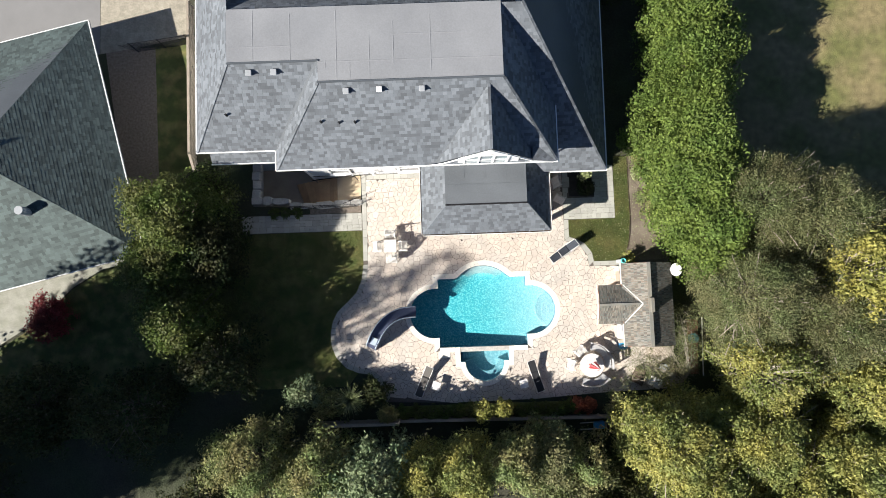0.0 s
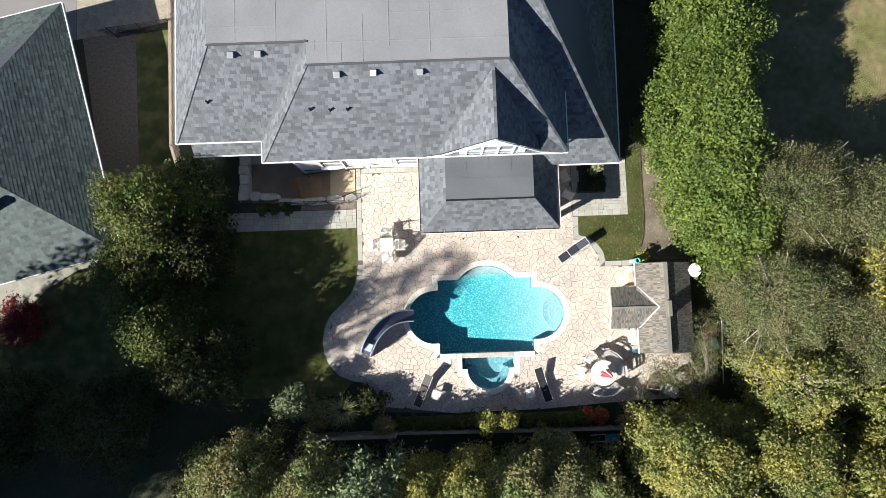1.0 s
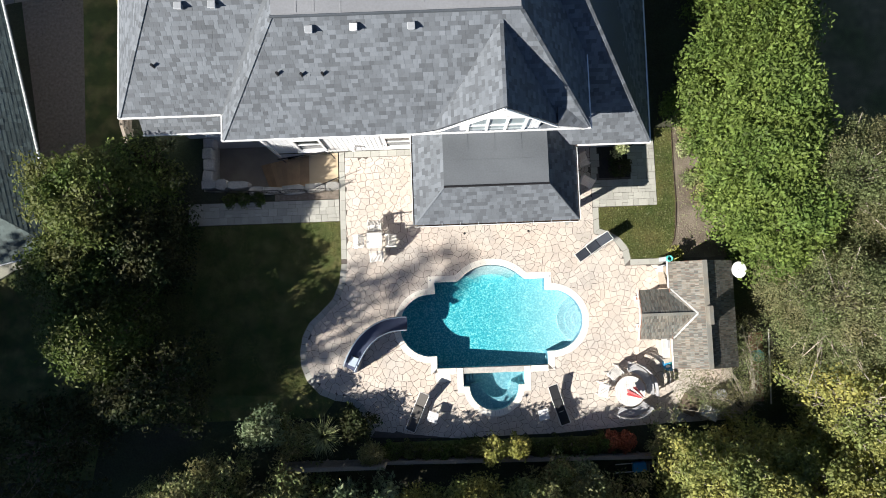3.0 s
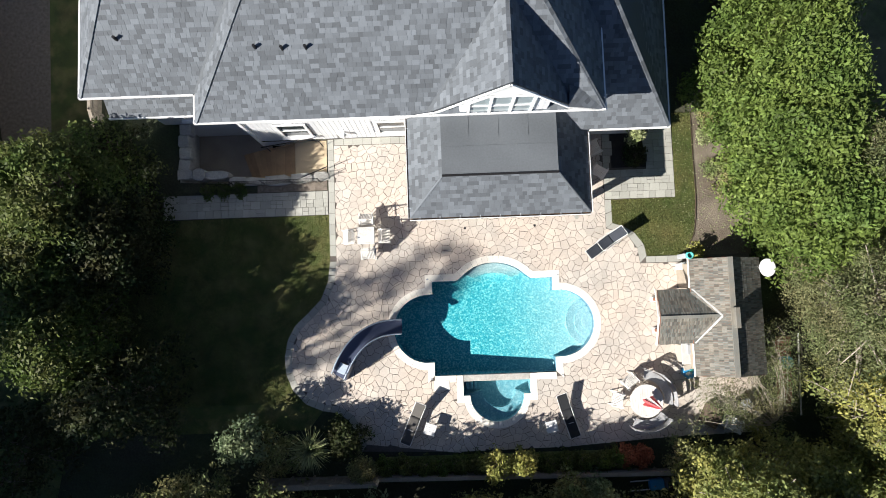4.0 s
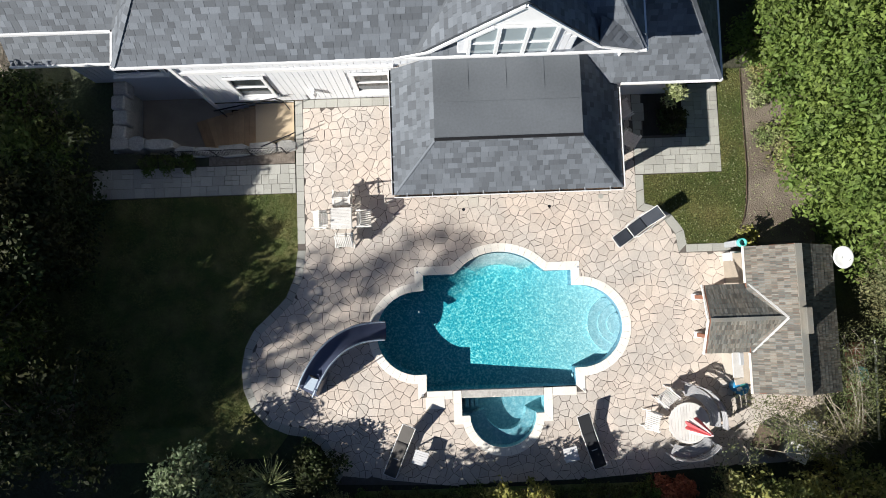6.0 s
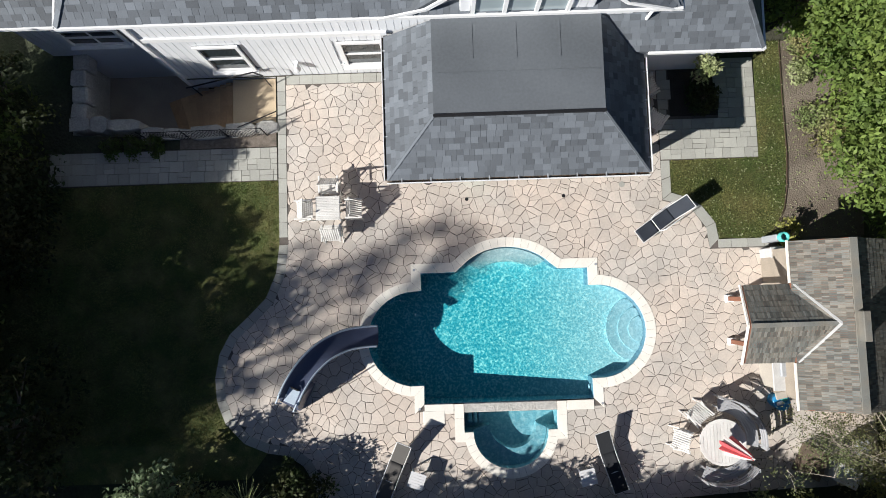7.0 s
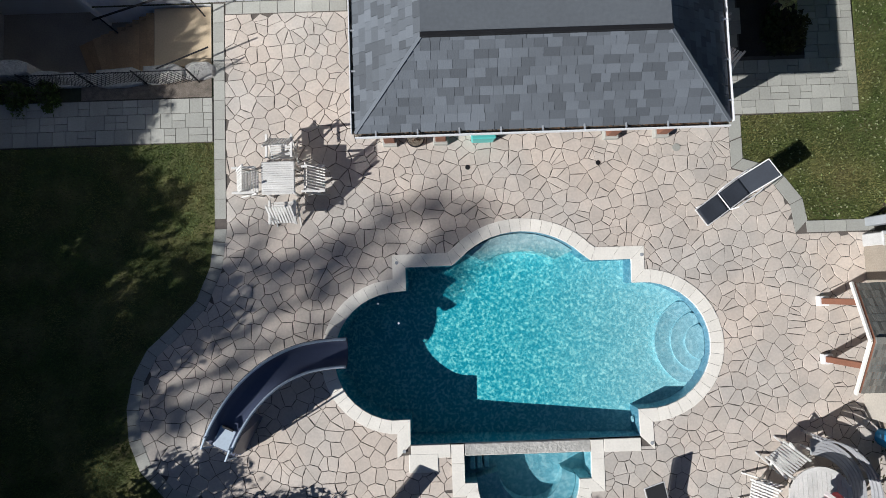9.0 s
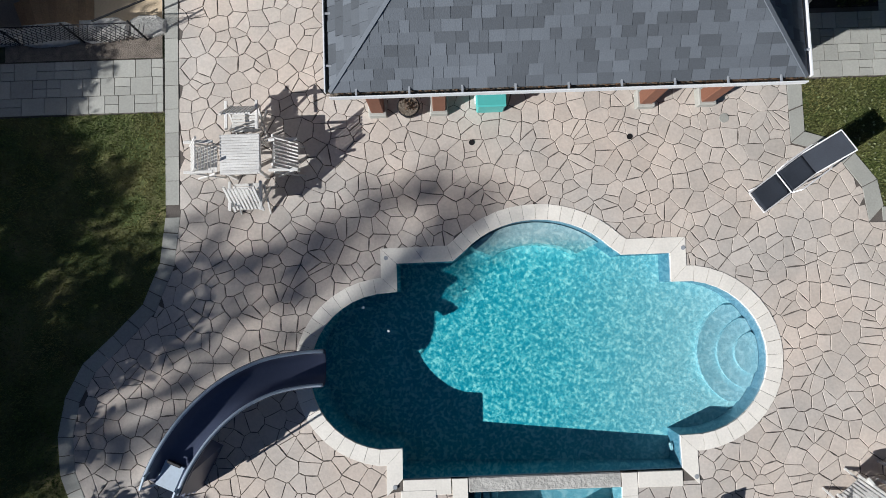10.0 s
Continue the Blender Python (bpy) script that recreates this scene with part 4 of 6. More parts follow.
# ---- paving ----
def clip(poly, p, n):
    """The part of a convex outline on the side of the line through p that n points away from."""
    res = []
    for a, b in zip(poly, poly[1:] + poly[:1]):
        da, db = (a[0] - p[0]) * n[0] + (a[1] - p[1]) * n[1], (b[0] - p[0]) * n[0] + (b[1] - p[1]) * n[1]
        if da <= 0:
            res.append(a)
        if (da < 0) != (db < 0) and abs(da - db) > 1e-9:
            t = da / (da - db)
            res.append((a[0] + (b[0] - a[0]) * t, a[1] + (b[1] - a[1]) * t))
    return res


def nearest_edge(x, y, loop):
    best = None
    for a, b in zip(loop, loop[1:] + loop[:1]):
        dx, dy = b[0] - a[0], b[1] - a[1]
        q = dx * dx + dy * dy
        if q < 1e-9:
            continue
        t = max(0.0, min(1.0, ((x - a[0]) * dx + (y - a[1]) * dy) / q))
        d = math.hypot(x - a[0] - t * dx, y - a[1] - t * dy)
        if best is None or d < best[0] - 1e-6:
            best = (d, a, (dy / math.sqrt(q), -dx / math.sqrt(q)), (a[0] + t * dx, a[1] + t * dy))
    return best


def stone_cells(area, blocked, spacing, rng):
    """Irregular stones over an area, cut at its edge and round what is blocked."""
    xs, ys = [p[0] for p in area], [p[1] for p in area]
    pts = []
    j = 0
    y = min(ys) - 1
    while y < max(ys) + 1:
        x = min(xs) - 1 + (spacing / 2 if j % 2 else 0)
        while x < max(xs) + 1:
            q = (x + rng.uniform(-.38, .38) * spacing, y + rng.uniform(-.38, .38) * spacing)
            pts.append(q)
            if rng.random() < 0.3:
                a = rng.uniform(0, math.tau)
                pts.append((q[0] + math.cos(a) * spacing * 0.34, q[1] + math.sin(a) * spacing * 0.34))
            x += spacing
        y += spacing * 0.87
        j += 1
    cells = []
    bins = {}
    for q in pts:
        bins.setdefault((int(q[0] // 1), int(q[1] // 1)), []).append(q)
    for q in pts:
        if not inside(*q, area) and nearest_edge(*q, area)[0] > 0.4:
            continue
        poly = [(q[0] - .8, q[1] - .8), (q[0] + .8, q[1] - .8), (q[0] + .8, q[1] + .8), (q[0] - .8, q[1] + .8)]
        bx, by = int(q[0] // 1), int(q[1] // 1)
        for i in (-1, 0, 1):
            for k in (-1, 0, 1):
                for o in bins.get((bx + i, by + k), ()):
                    if o is not q:
                        nx, ny = o[0] - q[0], o[1] - q[1]
                        l = math.hypot(nx, ny)
                        poly = clip(poly, (q[0] + nx / 2 - nx / l * 0.0055, q[1] + ny / 2 - ny / l * 0.0055), (nx / l, ny / l))
                        if len(poly) < 3:
                            break
        for loop, outside in [(area, False)] + [(b, True) for b in blocked]:
            for _ in range(3):
                if len(poly) < 3:
                    break
                bad = [v for v in poly if inside(*v, loop) == outside and nearest_edge(*v, loop)[0] > 0.012]
                if not bad:
                    break
                v = max(bad, key=lambda w: nearest_edge(*w, loop)[0])
                best = []
                for e0, e1 in zip(loop, loop[1:] + loop[:1]):
                    dx, dy = e1[0] - e0[0], e1[1] - e0[1]
                    q2 = dx * dx + dy * dy
                    if q2 < 1e-9:
                        continue
                    t = max(0.0, min(1.0, ((v[0] - e0[0]) * dx + (v[1] - e0[1]) * dy) / q2))
                    if math.hypot(v[0] - e0[0] - t * dx, v[1] - e0[1] - t * dy) > 0.45:
                        continue
                    n = (dy / math.sqrt(q2), -dx / math.sqrt(q2))
                    if (v[0] - e0[0]) * n[0] + (v[1] - e0[1]) * n[1] < 0:
                        n = (-n[0], -n[1])
                    cut = clip(poly, e0, n)
                    if len(cut) >= 3:
                        size = abs(sum(g[0] * h[1] - h[0] * g[1] for g, h in zip(cut, cut[1:] + cut[:1])))
                        best.append((size, cut))
                poly = max(best, key=lambda g: g[0])[1] if best else []
        if len(poly) >= 3:
            area2 = sum(a[0] * b[1] - b[0] * a[1] for a, b in zip(poly, poly[1:] + poly[:1])) / 2
            c = (sum(v[0] for v in poly) / len(poly), sum(v[1] for v in poly) / len(poly))
            if area2 > 0.012 and inside(*c, area) and not any(inside(*c, b) for b in blocked):
                cells.append(poly)
    return cells


def stone_geometry(poly, z, rng, verts, faces):
    """A stone with worn top edges, added to verts and faces."""
    c = Vector((sum(v[0] for v in poly) / len(poly), sum(v[1] for v in poly) / len(poly)))
    rough = []
    for q, r in zip(poly, poly[1:] + poly[:1]):
        rough.append(q)
        l = math.hypot(r[0] - q[0], r[1] - q[1])
        if l > 0.1:
            k = rng.uniform(0.35, 0.65)
            w = rng.uniform(-0.007, 0.011)
            rough.append((q[0] + (r[0] - q[0]) * k - (r[1] - q[1]) / l * w, q[1] + (r[1] - q[1]) * k + (r[0] - q[0]) / l * w))
    poly = rough
    b, n = len(verts), len(poly)
    tilt = rng.uniform(-0.003, 0.003), rng.uniform(-0.003, 0.003)
    for q in poly:
        verts.append((q[0], q[1], 0.0))
    for q in poly:
        verts.append((q[0], q[1], z - 0.006))
    for q in poly:
        d = Vector(q) - c
        l = max(d.length, 0.02)
        p = c + d * (1 - 0.005 / l)
        verts.append((p.x, p.y, z + d.x * tilt[0] + d.y * tilt[1]))
    for i in range(n):
        j = (i + 1) % n
        faces.append((b + i, b + j, b + n + j, b + n + i))
        faces.append((b + n + i, b + n + j, b + 2 * n + j, b + 2 * n + i))
    faces.append(tuple(b + 2 * n + i for i in range(n)))


def dedupe(poly):
    res = []
    for q in poly:
        if not res or math.hypot(q[0] - res[-1][0], q[1] - res[-1][1]) > 0.012:
            res.append(q)
    if len(res) > 1 and math.hypot(res[0][0] - res[-1][0], res[0][1] - res[-1][1]) < 0.012:
        res.pop()
    return res


patio = thing("patio", "pale beige flagstone patio round the pool", "patio", kind="structure")
BORDER = 0.27
inner_edge = [(x + BORDER, y) for x, y in LAWN_EDGE[:2]] + [q for q in offset(LAWN_EDGE + [(5, -7.5), (5, 2)], -BORDER)[2:len(LAWN_EDGE)]]
FLAGS = [(-4.3, 5.3)] + inner_edge + [(0.3, -7.7), (5.0, -7.65), (9.2, -7.4), (13.1, -7.3), (13.1, -0.2), (8.5, -0.2), (8.4, 0.45), (8.1, 0.9), (7.7, 1.18), (7.14, 1.35), (7.14, 5.6), (-1.1, 5.6), (-1.1, 5.3)]
BLOCK_POOL = offset(POOL, 0.22)
BLOCK_SPA = offset(SPA, 0.2)
rng = random.Random(77)
rest_v, rest_f, made = [], [], 0
for cell in stone_cells(FLAGS, [BLOCK_POOL, BLOCK_SPA], 0.335, rng):
    cell = dedupe(cell)
    if len(cell) < 3:
        continue
    cx, cy = sum(v[0] for v in cell) / len(cell), sum(v[1] for v in cell) / len(cell)
    z = 0.022 + rng.uniform(-0.003, 0.003)
    if made < 300 and -4.4 < cx < 7.0 and -0.9 < cy < 3.6:
        vs, fs = [], []
        stone_geometry(cell, z, rng, vs, fs)
        part("flagstone", mesh_from("flagstone", vs, fs, M_STONE), None, patio)
        made += 1
    else:
        stone_geometry(cell, z, rng, rest_v, rest_f)
part("flagstones", mesh_from("flagstones", rest_v, rest_f, M_STONE_R), None, patio, kind="stuff")


def pavers(x0, x1, y0, y1, rows, parent, rng, sizes=(0.3, 0.45, 0.6), mat=M_PAVER, skip=None):
    """Rectangular pavers in rows of one height."""
    h = (y1 - y0) / rows
    for r in range(rows):
        x = x0
        while x < x1 - 0.05:
            w = min(rng.choice(sizes), x1 - x)
            if x1 - x - w < 0.12:
                w = x1 - x
            cx, cy = x + w / 2, y0 + h * (r + 0.5)
            x += w
            if skip and skip(cx, cy):
                continue
            if rng.random() < 0.25 and h > 0.3:
                for k in (-1, 1):
                    part("paver", boxed((cx, cy + k * h / 4, 0.005), (w - 0.012, h / 2 - 0.012, 0.04 + rng.uniform(0, .004)), 0, 0), mat, parent)
            else:
                part("paver", boxed((cx, cy, 0.005), (w - 0.012, h - 0.012, 0.04 + rng.uniform(0, .004)), 0, 0), mat, parent)


path = thing("garden_path", "grey rectangular paver path beside the lawn", "path", kind="structure")
part("path_bed", boxed((-8.1, 2.86, -0.01), (7.1, 1.06, 0.02)), M_JOINT, path)
pavers(-11.6, -4.6, 2.35, 3.37, 3, path, rng, (0.26, 0.3, 0.34, 0.42))
edging = thing("paver_border", "border of grey pavers along the lawn and house", "path", kind="structure")
for i in range(11):
    part("paver", boxed((-4.44, 5.35 - 0.455 * i, 0.006), (0.25, 0.445, 0.042)), M_PAVER, edging)
for i in range(8):
    part("paver", boxed((-4.08 + 0.4 * i, 5.46, 0.006), (0.388, 0.28, 0.042)), M_PAVER, edging)
def border(outer, inner, size, parent):
    """A strip of pavers between two lines of corresponding points."""
    for a, b, c, d in zip(outer, outer[1:], inner[1:], inner):
        a, b, c, d = Vector(a), Vector(b), Vector(c), Vector(d)
        n = max(1, round((b - a).length / size))
        for i in range(n):
            t0, t1 = i / n + 0.012, (i + 1) / n - 0.012
            quad = [tuple(a.lerp(b, t0)), tuple(a.lerp(b, t1)), tuple(d.lerp(c, t1)), tuple(d.lerp(c, t0))]
            part("paver", prism(bmesh.new(), quad, -0.01, 0.027 + 0.003 * (i % 2)), M_PAVER, parent)


border(LAWN_EDGE[1:], inner_edge[1:], 0.32, edging)
side = thing("side_patio", "rectangular grey paver terrace beside the pavilion", "patio", kind="structure")
part("terrace_bed", boxed((8.66, 4.1, -0.012), (3.02, 3.2, 0.02)), M_JOINT, side)
pavers(7.16, 10.15, 2.58, 5.7, 10, side, rng, (0.26, 0.32, 0.42), skip=lambda x, y: 7.5 < x < 9.05 and 3.9 < y)
pavers(8.75, 10.28, -0.18, 0.09, 1, side, rng, (0.4, 0.5))
border([(7.42, 2.56), (7.41, 1.55), (7.88, 1.4), (8.32, 1.12), (8.7, 0.6), (8.78, 0.1)], [(7.15, 2.56), (7.15, 1.35), (7.72, 1.18), (8.1, 0.92), (8.42, 0.47), (8.5, -0.18)], 0.5, side)
sheet_thing("grass_strip", [[(-3.4, -8.42), (6.9, -8.42), (6.9, -7.82), (-2.6, -7.8)]], 0.012, M_GRASS_S, "narrow green grass strip between patio and fence", "lawn")
sheet_thing("planting_bed", [[(7.52, 3.92), (9.03, 3.92), (9.03, 5.6), (7.52, 5.6)]], 0.008, M_MULCH, "square dark mulched planting bed in the terrace", "planting bed")

# ---- garden shed ----
shed = thing("pool_house", "small pool house with weathered cedar shingle roof and porch", "pool house")
SH = {
    "w": ([(9.75, -4.68, 2.0), (9.75, -0.17, 2.0), (11.0, -0.17, 2.75), (11.0, -4.68, 2.75)], None),
    "e": ([(12.5, -4.72, 1.95), (12.5, -0.2, 1.95), (11.0, -0.17, 2.75), (11.0, -4.68, 2.75)], None),
    "pn": ([(8.5, -1.33, 1.86), (9.75, -1.33, 1.86), (10.62, -2.38, 2.48), (8.36, -2.38, 2.48)], (1, 0, 0)),
    "ps": ([(8.42, -3.43, 1.86), (9.75, -3.43, 1.86), (10.62, -2.38, 2.48), (8.36, -2.38, 2.48)], (1, 0, 0)),
}
for key, (pts, along) in SH.items():
    lift = 0.03 if key[0] == "p" else 0.0
    pts = [(a, b, c + lift) for a, b, c in pts]
    roof = part("roof", slab(pts, 0.08), M_POST, shed)
    part("shingle_course", shingle_mesh("shingles", [(pts, along)], M_CEDAR, 0.17, (0.035, 0.085), 0.009, 40), None, roof, "weathered grey-brown cedar shingles", kind="stuff")
for a, b in (((9.75, -1.33, 2.0), (10.62, -2.38, 2.54)), ((9.75, -3.43, 2.0), (10.62, -2.38, 2.54))):
    bar(Vector(a) + Vector((.05, 0, .03)), Vector(b) + Vector((.05, 0, .03)), 0.07, 0.02, M_TABLESTONE, shed, "valley_flashing", "pale metal valley flashing")
for a, b in (((8.42, -1.31, 1.87), (8.3, -2.38, 2.46)), ((8.34, -3.45, 1.87), (8.3, -2.38, 2.46)), ((9.72, -0.15, 1.97), (9.72, -1.3, 1.97)), ((9.72, -3.45, 1.97), (9.72, -4.7, 1.97))):
    bar(a, b, 0.04, 0.07, M_COPING, shed, "fascia", "white painted fascia board")
bar((11.0, -0.17, 2.765), (11.0, -4.68, 2.765), 0.2, 0.025, M_CEDAR, shed, "ridge_cap")
bar((8.36, -2.38, 2.515), (10.66, -2.38, 2.515), 0.12, 0.025, M_CEDAR, shed, "ridge_cap")
part("cupola", boxed((11.06, -2.45, 2.82), (0.2, 0.78, 0.34), 0, 0.02), M_CEDAR, shed)
part("wall", boxed((11.15, -2.42, 0.95), (2.3, 4.2, 1.95)), M_FENCE, shed)
for y in (-1.72, -3.0):
    post = part("post", boxed((8.95, y, 1.0), (0.13, 0.13, 1.9), 0, 0.01), M_POST, shed, "red-brown timber porch post")
    part("post_base", boxed((8.95, y, 0.07), (0.22, 0.22, 0.14), 0, 0.01), M_WHITE, post)
part("beam", boxed((8.95, -2.38, 1.86), (0.14, 1.9, 0.16)), M_POST, shed)

# ---- fences ----
def fence(points, height, label, gap=0.11, mat=M_FENCE):
    ob = thing("fence", label, "fence")
    for a, b in zip(points, points[1:]):
        a, b = Vector((*a, 0)), Vector((*b, 0))
        length = (b - a).length
        ang = math.degrees(math.atan2(b.y - a.y, b.x - a.x))
        n = max(1, int(length / gap / 8))
        for i in range(n + 1):
            p = a.lerp(b, i / n)
            part("fence_post", boxed((p.x, p.y, height / 2), (0.1, 0.1, height + 0.08), ang, 0.01), mat, ob)
        board = finish("fence_board", boxed((0, 0, height / 2), (gap - 0.012, 0.022, height - 0.1)), mat)
        k = int(length / gap)
        for i in range(k):
            p = a.lerp(b, (i + 0.5) / k)
            o = part("fence_board", board, mat, ob)
            o.matrix_local = pose(p.x, p.y, 0, 0, 0, ang)
        for z in (0.35, height - 0.25):
            bar((a.x, a.y, z), (b.x, b.y, z), 0.12, 0.07, mat, ob, "fence_rail")
        bar((a.x, a.y, height), (b.x, b.y, height), 0.14, 0.04, mat, ob, "fence_cap")
    return ob


fence([(-7.2, -8.5), (-2.7, -8.5)], 1.5, "weathered board fence behind the shrubs")
fence([(-2.7, -8.5), (3.5, -8.58), (9.6, -8.65)], 0.8, "weathered board fence in deep shade")
fence([(-14.3, 16.0), (-14.25, 7.0), (-13.9, 5.8)], 1.0, "weathered side fence between the two houses")

# ---- neighbour's yard ----
sheet_thing("driveway", [[(-19.9, 13.4), (-17.8, 13.7), (-14.6, 14.3), (-14.6, 30), (-19.9, 30)]], 0.004, M_DRIVE, "pale paved driveway beyond the neighbour's house", "driveway")
sheet_thing("street", [[(-45, 9.0), (-19.92, 13.4), (-19.92, 30), (-45, 30)]], 0.003, M_ASPHALT, "grey asphalt beyond the paved driveway", "road")
sheet_thing("side_yard", [[(-16.4, 5.0), (-14.5, 6.2), (-14.5, 14.2), (-16.62, 13.7)]], 0.003, M_GRASS, "narrow strip of grass between the houses", "lawn")
sheet_thing("side_path", [[(-19.6, 13.7), (-16.62, 13.7), (-16.4, 5.0), (-15.9, 1.0), (-17.8, 0.5)]], 0.003, M_GRAVEL, "shaded gravel side path", "path")
sheet_thing("neighbour_patio", [[(-34, -4.2), (-25.6, -3.6), (-23.0, -2.0), (-21.4, -0.4), (-19.7, 0.6), (-15.7, 1.4), (-20, 4), (-34, 2)]], 0.006, M_NPATIO, "sunlit stone patio behind the neighbour's house", "patio")
sheet_thing("neighbour_lawn", [[(-34, -4.4), (-25.6, -3.8), (-23.0, -2.2), (-21.4, -0.5), (-19.7, 0.5), (-15.7, 1.3), (-15.55, -6.6), (-16.0, -9.0), (-34, -9.0)]], 0.004, M_GRASS, "patch of lawn beside the neighbour's patio", "lawn")
part("roof_vent", tubed([(-21.4, 3.48, 3.6), (-21.4, 3.48, 4.65)], [0.22, 0.22], 14), M_GREY, neighbour, "round white turbine vent")


# ---- furniture and small things ----
def slats(bm, x0, x1, y0, y1, z, n, thick=0.018, gap=0.35, along="x", m=None):
    """n slats side by side, laid along x or y."""
    for i in range(n):
        if along == "x":
            w = (y1 - y0) / n
            box(bm, ((x0 + x1) / 2, y0 + w * (i + 0.5), z), (x1 - x0, w * (1 - gap), thick), 0, 0, m)
        else:
            w = (x1 - x0) / n
            box(bm, (x0 + w * (i + 0.5), (y0 + y1) / 2, z), (w * (1 - gap), y1 - y0, thick), 0, 0, m)
    return bm


def slat_parts(parent, x0, x1, y0, y1, z, n, thick, gap, along, mat, m=None, name="slat"):
    """n slats, each a part of its own."""
    for i in range(n):
        if along == "x":
            w = (y1 - y0) / n
            bm = boxed(((x0 + x1) / 2, y0 + w * (i + 0.5), z), (x1 - x0, w * (1 - gap), thick), 0, 0, m)
        else:
            w = (x1 - x0) / n
            bm = boxed((x0 + w * (i + 0.5), (y0 + y1) / 2, z), (w * (1 - gap), y1 - y0, thick), 0, 0, m)
        part(name, bm, mat, parent)


def deck_chair(at, rz, label, group):
    """A slatted folding armchair that faces +x."""
    ob = thing("garden_chair", label, "chair", group, at=at, rz=rz)
    slat_parts(ob, -0.22, 0.26, -0.24, 0.24, 0.42, 8, 0.018, 0.22, "y", M_TEAK, None, "seat_slat")
    back = pose(-0.22, 0, 0.42, 0, -62, 0)
    slat_parts(ob, 0.02, 0.62, -0.22, 0.22, 0, 7, 0.018, 0.42, "x", M_TEAK, back, "back_slat")
    for y in (-0.25, 0.25):
        part("back_stile", boxed((0.32, y, 0), (0.7, 0.04, 0.035), 0, 0, back), M_TEAK, ob)
    for y in (-0.27, 0.27):
        part("armrest", boxed((0.0, y, 0.64), (0.52, 0.055, 0.025), 0, 0.008), M_TEAK, ob)
        for xa, xb in ((0.24, -0.2), (-0.24, 0.22)):
            bar((xa, y, 0.0), (xb, y, 0.62 if xa > 0 else 0.42), 0.03, 0.04, M_TEAK, ob, "leg")
    return ob


G_TABLE = "slatted chairs round the square table"
table = thing("garden_table", "square slatted silvered teak table on the patio", "table", at=(-2.94, 1.33, 0.02))
slat_parts(table, -0.34, 0.34, -0.34, 0.34, 0.71, 14, 0.022, 0.13, "x", M_TEAK, None, "top_slat")
bm = bmesh.new()
for a in (-0.33, 0.33):
    box(bm, (a, 0, 0.685), (0.05, 0.7, 0.05))
    box(bm, (0, a, 0.684), (0.6, 0.05, 0.05))
part("apron", bm, M_TEAK, table)
for x in (-0.3, 0.3):
    for y in (-0.3, 0.3):
        part("leg", boxed((x, y, 0.33), (0.05, 0.05, 0.66)), M_TEAK, table)
for x, y, r in ((-3.7, 1.32, 0), (-2.2, 1.31, 180), (-2.93, 2.05, -90), (-2.88, 0.6, 90)):
    deck_chair((x, y, 0.022), r, "silvered teak slatted armchair at the square table", G_TABLE)


def lounger(at, rz, raised, label, fabric, arms=True):
    """A sling lounger: foot at the origin, head along +x; with armrests and a split seat, or plain with a knee bend."""
    ob = thing("sun_lounger", label, "sun lounger", "sun loungers", at=at, rz=rz)
    bm = bmesh.new()
    for y in (-0.22, 0.22):
        tube(bm, [(0, y, 0.33), (1.2, y, 0.33)], 0.013, 8)
    for x in (0.0, 0.6, 1.2):
        tube(bm, [(x, -0.22, 0.318), (x, 0.22, 0.318)], 0.012, 8)
    part("frame", bm, M_ALU, ob, "white aluminium frame")
    for x0, x1 in ((0.012, 0.6), (0.625, 1.2)) if arms else ((0.012, 1.2),):
        bm = bmesh.new()
        cols = 8
        grid = [[bm.verts.new((x0 + (x1 - x0) * i / cols, -0.205 + 0.41 * k / 6, 0.342 - 0.02 * math.sin(math.pi * k / 6) * math.sin(math.pi * i / cols))) for k in range(7)] for i in range(cols + 1)]
        for g, h in zip(grid, grid[1:]):
            for k in range(6):
                bm.faces.new((g[k], h[k], h[k + 1], g[k + 1]))
        sl = part("sling", bm, fabric, ob, "dark woven sling", smooth=True)
        sl.modifiers.new("thickness", "SOLIDIFY").thickness = 0.008
    if arms:
        part("cross_bar", boxed((0.612, 0, 0.35), (0.024, 0.44, 0.024), 0, 0.006), M_ALU, ob)
    m = pose(1.2, 0, 0.33, 0, -raised, 0)
    bm = bmesh.new()
    for y in (-0.22, 0.22):
        tube(bm, [m @ Vector((0, y, 0)), m @ Vector((0.72, y, 0))], 0.013, 8)
    tube(bm, [m @ Vector((0.72, -0.22, 0)), m @ Vector((0.72, 0.22, 0))], 0.013, 8)
    part("back_frame", bm, M_ALU, ob)
    part("backrest", slats(bmesh.new(), 0.0, 0.71, -0.205, 0.205, 0.012, 1, 0.01, 0.01, m=m), fabric, ob, "dark woven sling")
    for x in (0.18, 1.1):
        for y in (-0.2, 0.2):
            part("leg", tubed([(x, y, 0.0), (x + 0.05, y, 0.33)], 0.017, 6), M_ALU, ob)
    if arms:
        for y in (-0.27, 0.27):
            part("armrest", tubed([(0.62, y * 0.86, 0.34), (0.74, y, 0.47), (1.35, y, 0.52), (1.48, y * 0.88, 0.47)], 0.014, 6), M_ALU, ob)
    return ob


lounger((6.26, 0.2, 0.022), 34.5, 42, "dark blue-grey sling sun lounger with raised back on the patio", M_CUSHION)
M_SLING = material("grey_brown_sling", (0.085, 0.08, 0.075), 0.8, vary=0.15, scale=3, fine=90, bump=0.15)
lounger((-1.62, -7.24, 0.022), 66.5, 30, "grey-brown sling sun lounger near the hedge", M_SLING, False)
lounger((5.36, -7.2, 0.022), 107.5, 22, "dark sling sun lounger near the hedge", M_BLACK, False)


